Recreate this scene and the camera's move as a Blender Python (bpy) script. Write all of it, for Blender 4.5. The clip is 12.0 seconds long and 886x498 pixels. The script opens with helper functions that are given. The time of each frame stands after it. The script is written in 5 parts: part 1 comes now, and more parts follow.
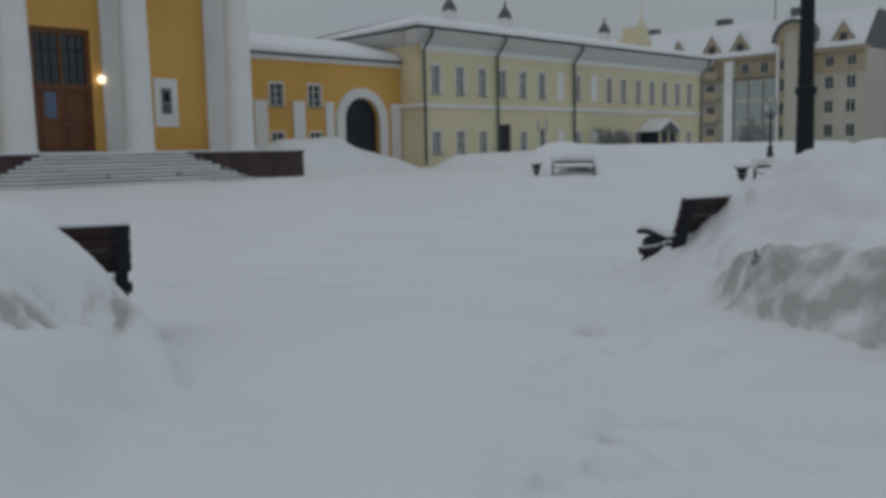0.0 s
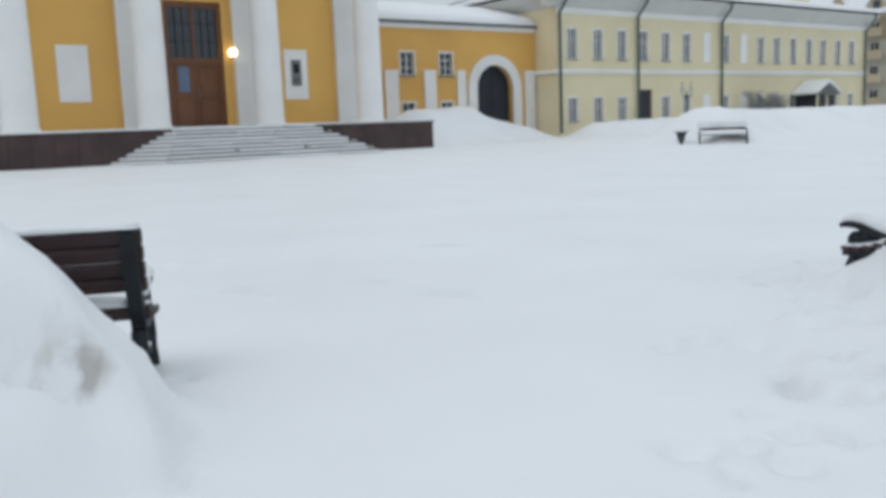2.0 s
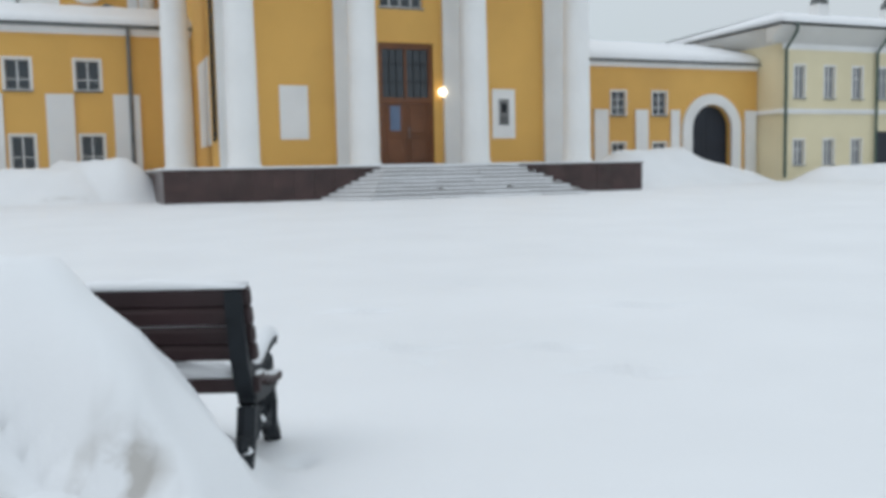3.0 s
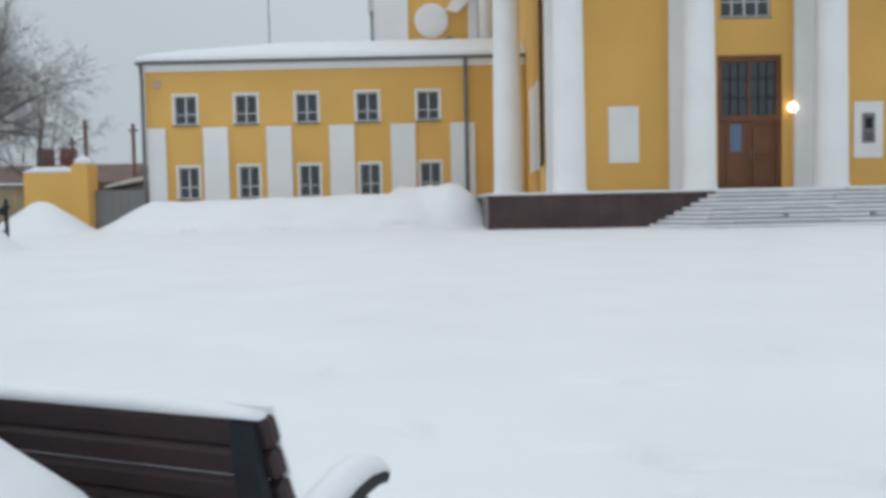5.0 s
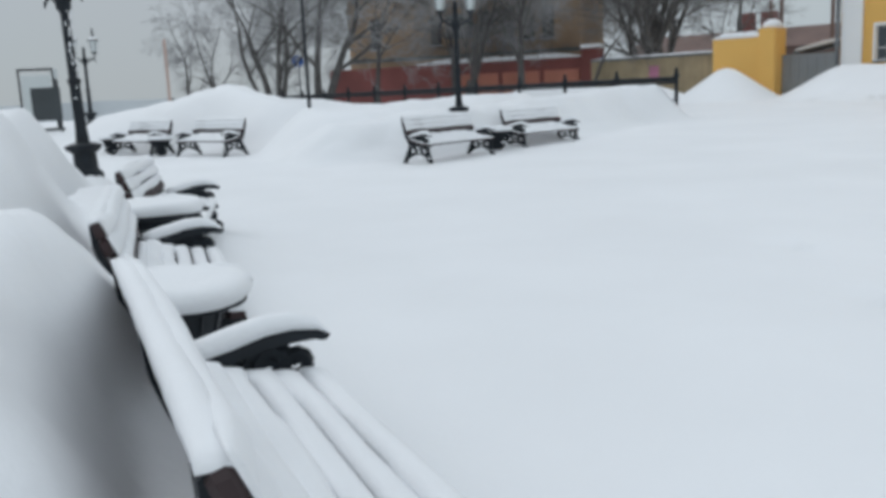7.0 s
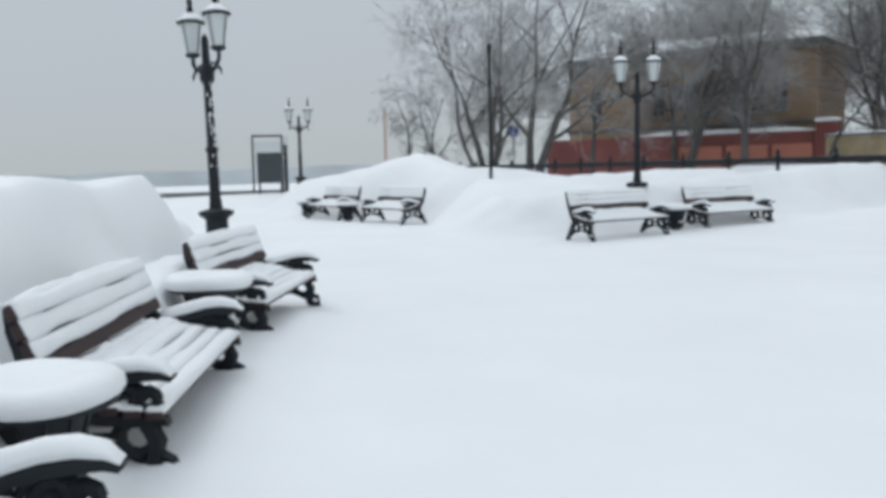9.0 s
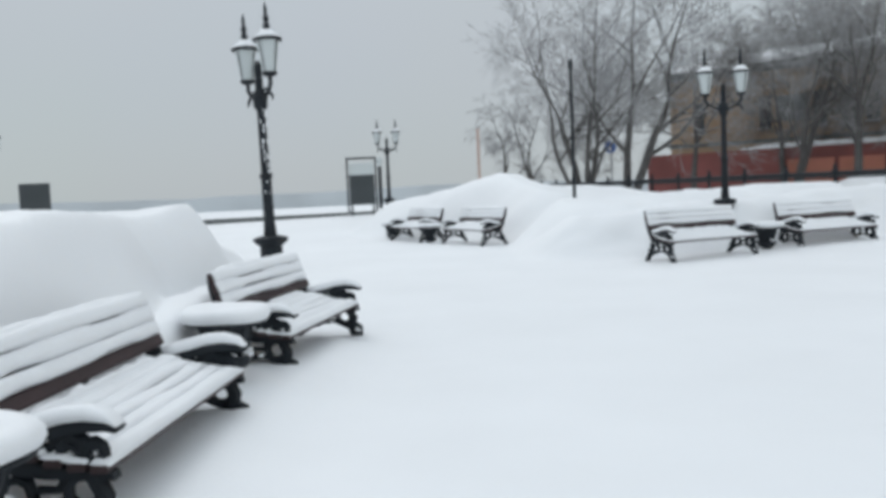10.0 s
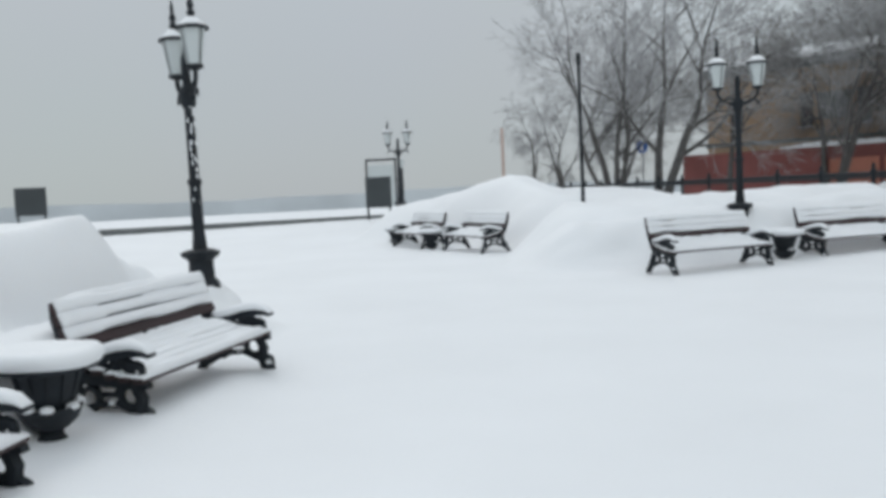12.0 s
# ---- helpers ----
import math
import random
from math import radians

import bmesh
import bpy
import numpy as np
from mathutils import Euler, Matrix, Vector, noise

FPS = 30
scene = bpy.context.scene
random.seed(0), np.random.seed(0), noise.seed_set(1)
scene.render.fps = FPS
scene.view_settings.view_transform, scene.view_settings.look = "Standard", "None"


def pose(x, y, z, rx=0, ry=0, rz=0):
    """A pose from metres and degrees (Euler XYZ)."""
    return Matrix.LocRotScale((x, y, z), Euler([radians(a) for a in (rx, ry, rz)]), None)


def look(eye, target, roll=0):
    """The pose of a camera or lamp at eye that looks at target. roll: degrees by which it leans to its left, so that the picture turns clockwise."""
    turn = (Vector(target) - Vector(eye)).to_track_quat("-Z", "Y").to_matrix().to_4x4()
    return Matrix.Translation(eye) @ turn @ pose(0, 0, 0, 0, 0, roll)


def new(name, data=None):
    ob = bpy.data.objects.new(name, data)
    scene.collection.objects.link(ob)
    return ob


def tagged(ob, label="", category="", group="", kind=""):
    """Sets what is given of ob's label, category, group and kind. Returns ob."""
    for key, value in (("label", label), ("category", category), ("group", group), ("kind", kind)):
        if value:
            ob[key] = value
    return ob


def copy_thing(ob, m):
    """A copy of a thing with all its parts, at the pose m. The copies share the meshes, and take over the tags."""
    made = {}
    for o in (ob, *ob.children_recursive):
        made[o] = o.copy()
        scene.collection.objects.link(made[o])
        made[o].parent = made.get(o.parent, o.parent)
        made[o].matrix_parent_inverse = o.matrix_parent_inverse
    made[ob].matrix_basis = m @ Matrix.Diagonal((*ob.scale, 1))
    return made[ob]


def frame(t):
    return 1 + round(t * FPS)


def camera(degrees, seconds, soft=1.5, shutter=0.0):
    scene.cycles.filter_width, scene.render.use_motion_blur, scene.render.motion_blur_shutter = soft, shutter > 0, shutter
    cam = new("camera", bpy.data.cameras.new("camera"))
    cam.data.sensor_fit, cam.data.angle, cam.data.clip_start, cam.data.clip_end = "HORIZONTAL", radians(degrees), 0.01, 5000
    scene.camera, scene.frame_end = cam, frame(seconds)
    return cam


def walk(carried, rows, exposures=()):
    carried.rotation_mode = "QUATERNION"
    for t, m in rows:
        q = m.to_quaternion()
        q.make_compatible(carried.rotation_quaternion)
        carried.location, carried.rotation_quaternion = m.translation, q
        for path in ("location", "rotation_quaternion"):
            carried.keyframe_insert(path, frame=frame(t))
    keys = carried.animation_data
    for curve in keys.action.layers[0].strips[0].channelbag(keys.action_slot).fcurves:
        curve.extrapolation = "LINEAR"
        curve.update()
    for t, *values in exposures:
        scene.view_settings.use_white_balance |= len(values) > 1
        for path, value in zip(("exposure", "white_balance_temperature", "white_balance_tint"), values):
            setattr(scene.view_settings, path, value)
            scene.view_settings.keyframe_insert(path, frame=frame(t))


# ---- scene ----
cam = camera(53.8, 12.0, soft=4.1)
PATH = [
    (0, (0.284, -0.584, 1.25), (1.677, 0.834, 1.033), -1.3),
    (0.5, (0.629, -0.283, 1.241), (1.97, 1.188, 1.051), -1.5),
    (1, (0.943, 0.062, 1.243), (2.345, 1.468, 1.005), -1.2),
    (1.5, (1.276, 0.378, 1.241), (2.627, 1.83, 0.981), -1.6),
    (2, (1.599, 0.713, 1.261), (2.75, 2.325, 0.984), -2.2),
    (2.5, (1.933, 0.983, 1.288), (2.841, 2.751, 1.069), -2.5),
    (3, (2.265, 1.398, 1.284), (3.014, 3.245, 1.109), -1.2),
    (5, (3.292, 2.945, 1.335), (3.288, 4.943, 1.23), -1.2),
    (5.5, (3.47, 3.354, 1.34), (3.192, 5.316, 1.074), -0.6),
    (6, (3.671, 3.716, 1.327), (2.891, 5.519, 0.956), -1.5),
    (6.5, (3.745, 4.097, 1.336), (2.714, 5.762, 0.927), -1.7),
    (7, (3.919, 4.416, 1.35), (2.541, 5.822, 0.994), -2.6),
    (7.5, (4.044, 4.755, 1.335), (2.487, 5.951, 0.952), -2.0),
    (9.5, (4.171, 6.252, 1.389), (2.408, 7.189, 1.264), -1.5),
    (10, (4.087, 6.61, 1.405), (2.261, 7.416, 1.269), -2.4),
    (10.5, (3.898, 6.964, 1.441), (2.051, 7.723, 1.342), -1.8),
    (11, (3.749, 7.357, 1.431), (1.859, 8.007, 1.352), -2.0),
    (11.5, (3.496, 7.7, 1.421), (1.605, 8.335, 1.279), -1.9),
    (12, (3.28, 8.068, 1.428), (1.417, 8.783, 1.298), -2.6),
]
# ---- light ----
EXPOSURES = [(0.0, -1.2, 6430, 10), (0.1, -1.02, 6430, 10), (0.25, -0.62, 6430, 10), (0.4, -0.34, 6430, 10), (0.7, -0.2, 6430, 10), (1.1, -0.16, 6430, 10), (2.0, -0.16, 6430, 10),
             (2.7, -0.06, 6430, 10), (5.0, -0.06, 6430, 10), (6.5, -0.13, 6430, 10), (7.5, -0.08, 6430, 10), (9.5, 0.07, 6500, 10), (12.0, -0.03, 6600, 10)]
walk(cam, [(t, look(eye, target, roll)) for t, eye, target, roll in PATH], EXPOSURES)

world = bpy.data.worlds.new("overcast_sky")
scene.world = world
world.use_nodes = True
wn, wl = world.node_tree.nodes, world.node_tree.links
bg = wn["Background"]
sky = wn.new("ShaderNodeTexSky")
sky.sky_type, sky.sun_disc, sky.sun_elevation, sky.sun_rotation = "NISHITA", False, radians(45), radians(-97)
coord = wn.new("ShaderNodeTexCoord")
sep = wn.new("ShaderNodeSeparateXYZ")
ramp = wn.new("ShaderNodeValToRGB")
ramp.color_ramp.elements[0].position, ramp.color_ramp.elements[0].color = 0.0, (0.48, 0.535, 0.566, 1)
ramp.color_ramp.elements[1].position, ramp.color_ramp.elements[1].color = 1.0, (0.95, 1.03, 1.11, 1)
mid = ramp.color_ramp.elements.new(0.3)
mid.color = (0.565, 0.625, 0.662, 1)
cloud = wn.new("ShaderNodeTexNoise")
cloud.inputs["Scale"].default_value, cloud.inputs["Detail"].default_value = 1.6, 3.0
cmix = wn.new("ShaderNodeMix")
cmix.data_type, cmix.blend_type = "RGBA", "MULTIPLY"
cmix.inputs[0].default_value = 0.10
mix = wn.new("ShaderNodeMix")
mix.data_type = "RGBA"
mix.inputs[0].default_value = 0.004
wl.new(coord.outputs["Generated"], sep.inputs[0])
wl.new(coord.outputs["Generated"], cloud.inputs["Vector"])
wl.new(sep.outputs["Z"], ramp.inputs["Fac"])
wl.new(ramp.outputs["Color"], cmix.inputs[6])
wl.new(cloud.outputs["Color"], cmix.inputs[7])
east = wn.new("ShaderNodeMapRange")
for key, value in (("From Min", -0.8), ("From Max", 0.5), ("To Min", 0.98), ("To Max", 1.32)):
    east.inputs[key].default_value = value
wl.new(sep.outputs["X"], east.inputs["Value"])
glow = wn.new("ShaderNodeVectorMath")
glow.operation = "SCALE"
wl.new(cmix.outputs[2], glow.inputs[0])
wl.new(east.outputs["Result"], glow.inputs["Scale"])
wl.new(glow.outputs[0], mix.inputs[6])
wl.new(sky.outputs["Color"], mix.inputs[7])
wl.new(mix.outputs[2], bg.inputs["Color"])
bg.inputs["Strength"].default_value = 0.92

sun = new("sun", bpy.data.lights.new("sun", "SUN"))
sun.data.energy, sun.data.angle, sun.data.color = 0.46, radians(40), (1.0, 0.98, 0.95)
sun.matrix_world = look((-48, -6, 48), (0, 0, 0))


# ---- materials ----
def mat(name, color, rough=0.7, vary=0.12, scale=6.0, fine=60.0, bump=0.15, metal=0.0, dark=None, stain=0.0):
    """A procedural surface: two scales of variation, relief, and stains toward a second colour."""
    m = bpy.data.materials.new(name)
    m.use_nodes = True
    n, l = m.node_tree.nodes, m.node_tree.links
    b = n["Principled BSDF"]
    b.inputs["Roughness"].default_value, b.inputs["Metallic"].default_value = rough, metal
    tc = n.new("ShaderNodeTexCoord")
    big, small = n.new("ShaderNodeTexNoise"), n.new("ShaderNodeTexNoise")
    for node, s, d in ((big, scale, 5.0), (small, fine, 3.0)):
        node.inputs["Scale"].default_value, node.inputs["Detail"].default_value = s, d
        l.new(tc.outputs["Object"], node.inputs["Vector"])
    mp = n.new("ShaderNodeMapRange")
    mp.inputs["From Min"].default_value, mp.inputs["From Max"].default_value = 0.3, 0.7
    mp.inputs["To Min"].default_value, mp.inputs["To Max"].default_value = 1 - vary, 1 + vary * 0.6
    l.new(big.outputs["Fac"], mp.inputs["Value"])
    rnd = n.new("ShaderNodeObjectInfo")
    rr = n.new("ShaderNodeMapRange")
    rr.inputs["To Min"].default_value, rr.inputs["To Max"].default_value = 1 - vary * 0.4, 1 + vary * 0.3
    l.new(rnd.outputs["Random"], rr.inputs["Value"])
    mul = n.new("ShaderNodeMath")
    mul.operation = "MULTIPLY"
    l.new(mp.outputs["Result"], mul.inputs[0])
    l.new(rr.outputs["Result"], mul.inputs[1])
    hsv = n.new("ShaderNodeHueSaturation")
    hsv.inputs["Color"].default_value = (*color, 1)
    l.new(mul.outputs[0], hsv.inputs["Value"])
    out = hsv.outputs["Color"]
    if dark:
        st = n.new("ShaderNodeMapRange")
        st.inputs["From Min"].default_value, st.inputs["From Max"].default_value = 0.52, 0.72
        st.inputs["To Max"].default_value = stain
        w = n.new("ShaderNodeTexNoise")
        w.inputs["Scale"].default_value, w.inputs["Detail"].default_value = scale * 0.45, 6.0
        l.new(tc.outputs["Object"], w.inputs["Vector"])
        l.new(w.outputs["Fac"], st.inputs["Value"])
        mx = n.new("ShaderNodeMix")
        mx.data_type = "RGBA"
        mx.inputs[7].default_value = (*dark, 1)
        l.new(st.outputs["Result"], mx.inputs[0])
        l.new(out, mx.inputs[6])
        out = mx.outputs[2]
    l.new(out, b.inputs["Base Color"])
    if bump:
        bp = n.new("ShaderNodeBump")
        bp.inputs["Strength"].default_value, bp.inputs["Distance"].default_value = bump, 0.01
        l.new(small.outputs["Fac"], bp.inputs["Height"])
        l.new(bp.outputs["Normal"], b.inputs["Normal"])
    return m


def snow_material():
    """Fresh snow; a mesh attribute mixes in old grey granular snow on the cut banks, and painted shade in the left
    mound's hollows.
    """
    m = mat("snow", (0.79, 0.803, 0.822), 0.55, 0.035, 0.5, 35.0, 0.25)
    n, l = m.node_tree.nodes, m.node_tree.links
    b = n["Principled BSDF"]
    before = b.inputs["Base Color"].links[0].from_socket
    at = n.new("ShaderNodeAttribute")
    at.attribute_name = "dirt_shade"
    tc = n.new("ShaderNodeTexCoord")
    grit = n.new("ShaderNodeTexNoise")
    grit.inputs["Scale"].default_value, grit.inputs["Detail"].default_value = 4.5, 9.0
    l.new(tc.outputs["Object"], grit.inputs["Vector"])
    mr = n.new("ShaderNodeMapRange")
    mr.inputs["From Min"].default_value, mr.inputs["From Max"].default_value = 0.36, 0.56
    l.new(grit.outputs["Fac"], mr.inputs["Value"])
    mm = n.new("ShaderNodeMath")
    mm.operation = "MULTIPLY"
    l.new(at.outputs["Fac"], mm.inputs[0])
    l.new(mr.outputs["Result"], mm.inputs[1])
    mx = n.new("ShaderNodeMix")
    mx.data_type = "RGBA"
    mx.inputs[7].default_value = (0.47, 0.455, 0.435, 1)
    l.new(mm.outputs[0], mx.inputs[0])
    l.new(before, mx.inputs[6])
    l.new(mx.outputs[2], b.inputs["Base Color"])
    return m


def glass_material(name, color, rough=0.12):
    m = bpy.data.materials.new(name)
    m.use_nodes = True
    b = m.node_tree.nodes["Principled BSDF"]
    b.inputs["Base Color"].default_value = (*color, 1)
    b.inputs["Roughness"].default_value = rough
    b.inputs["Specular IOR Level"].default_value = 0.6
    return m


SNOW = snow_material()
SNOWCAP = mat("snow_cap", (0.79, 0.803, 0.822), 0.55, 0.03, 3.0, 40.0, 0.3)
OCHRE = mat("ochre_stucco", (0.76, 0.447, 0.124), 0.85, 0.07, 0.35, 25.0, 0.12, dark=(0.55, 0.30, 0.09), stain=0.35)
CREAM = mat("cream_stucco", (0.745, 0.67, 0.46), 0.85, 0.06, 0.3, 25.0, 0.12, dark=(0.53, 0.46, 0.29), stain=0.35)
WHITE = mat("white_stucco", (0.82, 0.82, 0.815), 0.8, 0.05, 0.5, 20.0, 0.1, dark=(0.62, 0.62, 0.61), stain=0.35)
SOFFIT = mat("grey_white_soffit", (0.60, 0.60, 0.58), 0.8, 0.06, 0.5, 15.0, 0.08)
GRANITE = mat("dark_red_granite", (0.058, 0.030, 0.028), 0.35, 0.35, 1.2, 70.0, 0.05, dark=(0.10, 0.075, 0.07), stain=0.4)
STEP = mat("grey_granite_step", (0.27, 0.26, 0.26), 0.6, 0.15, 1.5, 60.0, 0.1)
WOOD = mat("dark_brown_slat", (0.034, 0.015, 0.0165), 0.6, 0.35, 2.5, 30.0, 0.2, dark=(0.02, 0.010, 0.012), stain=0.5)
IRON = mat("black_cast_iron", (0.009, 0.013, 0.018), 0.62, 0.3, 8.0, 60.0, 0.25, 0.0)
IRON.node_tree.nodes["Principled BSDF"].inputs["Specular IOR Level"].default_value = 0.35
DOORWOOD = mat("brown_varnished_door", (0.17, 0.062, 0.022), 0.4, 0.2, 1.0, 20.0, 0.1)
NAVY = mat("dark_navy_gate", (0.012, 0.017, 0.03), 0.5, 0.2, 1.0, 20.0, 0.1)
PIPE = mat("green_downpipe", (0.05, 0.09, 0.075), 0.5, 0.2, 2.0, 30.0, 0.1)
GREYPIPE = mat("grey_downpipe", (0.14, 0.15, 0.16), 0.5, 0.2, 2.0, 30.0, 0.1)
SHEET = mat("grey_sheet_gate", (0.21, 0.22, 0.225), 0.5, 0.12, 0.8, 20.0, 0.08)
PLANK = mat("weathered_plank", (0.34, 0.27, 0.17), 0.8, 0.2, 1.2, 25.0, 0.2)
REDWALL = mat("red_painted_wall", (0.20, 0.064, 0.057), 0.8, 0.2, 0.5, 20.0, 0.15, dark=(0.10, 0.05, 0.05), stain=0.5)
ORANGE = mat("salmon_wall", (0.46, 0.18, 0.125), 0.8, 0.15, 0.6, 20.0, 0.1)
OLDOCHRE = mat("old_ochre_stucco", (0.36, 0.25, 0.165), 0.85, 0.2, 0.4, 15.0, 0.15, dark=(0.22, 0.155, 0.115), stain=0.6)
ROOFGREY = mat("grey_roof_edge", (0.12, 0.13, 0.13), 0.6, 0.15, 1.0, 20.0, 0.1)
APT = mat("beige_panel_wall", (0.52, 0.50, 0.43), 0.8, 0.08, 0.3, 15.0, 0.08)
APTBAND = mat("tan_panel_wall", (0.43, 0.36, 0.25), 0.8, 0.1, 0.3, 15.0, 0.08)
DARKTWIG = mat("dark_twig", (0.19, 0.182, 0.18), 0.85, 0.3, 1.0, 20.0, 0.1)
BARK = mat("birch_grey_bark", (0.10, 0.095, 0.092), 0.85, 0.35, 2.0, 20.0, 0.4)
# frosted grey, lightened further to put distance haze into the crowns
TWIG = mat("frosted_hazed_twig", (0.33, 0.33, 0.335), 0.85, 0.3, 1.0, 20.0, 0.1)
# pale blue-grey carries the air haze over the river, not the bank's own colour
HAZEBANK = mat("far_wooded_bank_hazed", (0.52, 0.55, 0.57), 0.9, 0.15, 0.01, 0.2, 0.0)
BROWNROOF = mat("brown_house_wall", (0.16, 0.105, 0.09), 0.8, 0.15, 0.5, 10.0, 0.1)
# red paled to pink to put distance haze on the marker pole; wall box shares it
HAZEPINK = mat("haze_paled_pink_paint", (0.50, 0.37, 0.32), 0.8, 0.1, 2.0, 20.0, 0.05)
BLUE = mat("blue_sign_paint", (0.02, 0.10, 0.36), 0.4, 0.1, 3.0, 30.0, 0.0)
PAPER = mat("blue_notice_paper", (0.13, 0.19, 0.30), 0.6, 0.1, 3.0, 30.0, 0.0)
PINK = mat("pink_poster", (0.45, 0.18, 0.27), 0.6, 0.15, 2.0, 30.0, 0.0)
BOARDGREY = mat("dark_board_panel", (0.04, 0.048, 0.052), 0.5, 0.2, 1.0, 20.0, 0.05)
PLAQUE = mat("grey_bronze_plaque", (0.20, 0.20, 0.20), 0.4, 0.25, 2.0, 30.0, 0.2)
PANE = glass_material("window_glass", (0.045, 0.055, 0.065), 0.15)
CURTAIN = glass_material("curtained_glass", (0.19, 0.20, 0.215), 0.2)
APTGLASS = glass_material("pale_loggia_glass", (0.36, 0.42, 0.42), 0.2)
FROST = glass_material("frosted_lantern_glass", (0.54, 0.58, 0.58), 0.35)
BULB = bpy.data.materials.new("lit_lamp_globe")
BULB.use_nodes = True
BULB.node_tree.nodes["Principled BSDF"].inputs["Emission Color"].default_value = (1.0, 0.83, 0.55, 1)
BULB.node_tree.nodes["Principled BSDF"].inputs["Emission Strength"].default_value = 3.0


# ---- building helpers ----
def thing(name, label, category, m=None, group="", kind=""):
    ob = new(name)
    ob.empty_display_size = 0.2
    if m is not None:
        ob.matrix_world = m
    return tagged(ob, label, category, group, kind)


def mesh_of(name, bm, material, smooth=False):
    me = bpy.data.meshes.new(name)
    bmesh.ops.recalc_face_normals(bm, faces=bm.faces)
    bm.to_mesh(me)
    bm.free()
    for mm in (material if isinstance(material, (list, tuple)) else [material]):
        me.materials.append(mm)
    if smooth:
        for p in me.polygons:
            p.use_smooth = True
    return me


def part(name, bm, material, parent, label="", smooth=False):
    ob = new(name, mesh_of(name, bm, material, smooth) if isinstance(bm, bmesh.types.BMesh) else bm)
    ob.parent = parent
    return tagged(ob, label)


def single(name, bm, material, label, category, group="", kind="", smooth=False):
    return tagged(new(name, mesh_of(name, bm, material, smooth)), label, category, group, kind)


def box(bm, x0, x1, y0, y1, z0, z1, bevel=0.0):
    v = [bm.verts.new(p) for p in ((x0, y0, z0), (x1, y0, z0), (x1, y1, z0), (x0, y1, z0), (x0, y0, z1), (x1, y0, z1), (x1, y1, z1), (x0, y1, z1))]
    f = [bm.faces.new([v[i] for i in q]) for q in ((3, 2, 1, 0), (4, 5, 6, 7), (0, 1, 5, 4), (1, 2, 6, 5), (2, 3, 7, 6), (3, 0, 4, 7))]
    if bevel:
        edges = {e for face in f for e in face.edges}
        bmesh.ops.bevel(bm, geom=list(edges), offset=bevel, segments=1, affect="EDGES")
    return bm


def boxes(*rows, bevel=0.0):
    bm = bmesh.new()
    for r in rows:
        box(bm, *r, bevel=bevel)
    return bm


def prism(bm, pts, axis, a, b):
    """A polygon of 2D points pushed from a to b along an axis."""
    def at(p, d):
        return {"x": (d, p[0], p[1]), "y": (p[0], d, p[1]), "z": (p[0], p[1], d)}[axis]
    lo = [bm.verts.new(at(p, a)) for p in pts]
    hi = [bm.verts.new(at(p, b)) for p in pts]
    bm.faces.new(lo)
    bm.faces.new(hi[::-1])
    k = len(pts)
    for i in range(k):
        bm.faces.new((lo[i], hi[i], hi[(i + 1) % k], lo[(i + 1) % k]))
    return bm


def lathe(bm, profile, seg=16, cx=0.0, cy=0.0):
    rings = []
    for r, z in profile:
        rings.append([bm.verts.new((cx + r * math.cos(2 * math.pi * i / seg), cy + r * math.sin(2 * math.pi * i / seg), z)) for i in range(seg)])
    for a, b in zip(rings, rings[1:]):
        for i in range(seg):
            bm.faces.new((a[i], a[(i + 1) % seg], b[(i + 1) % seg], b[i]))
    bm.faces.new(rings[0][::-1])
    bm.faces.new(rings[-1])
    return bm


def tube(bm, pts, radii, seg=6):
    """A round bar through points, with one radius or one for each point."""
    if not isinstance(radii, (list, tuple)):
        radii = [radii] * len(pts)
    pts = [Vector(p) for p in pts]
    rings = []
    for i, p in enumerate(pts):
        d = (pts[min(i + 1, len(pts) - 1)] - pts[max(i - 1, 0)]).normalized()
        u = d.orthogonal().normalized() if abs(d.x) > 0.9 else d.cross(Vector((1, 0, 0))).normalized()
        w = d.cross(u)
        rings.append([bm.verts.new(p + radii[i] * (u * math.cos(2 * math.pi * k / seg) + w * math.sin(2 * math.pi * k / seg))) for k in range(seg)])
    for a, b in zip(rings, rings[1:]):
        for k in range(seg):
            bm.faces.new((a[k], a[(k + 1) % seg], b[(k + 1) % seg], b[k]))
    bm.faces.new(rings[0][::-1])
    bm.faces.new(rings[-1])
    return bm


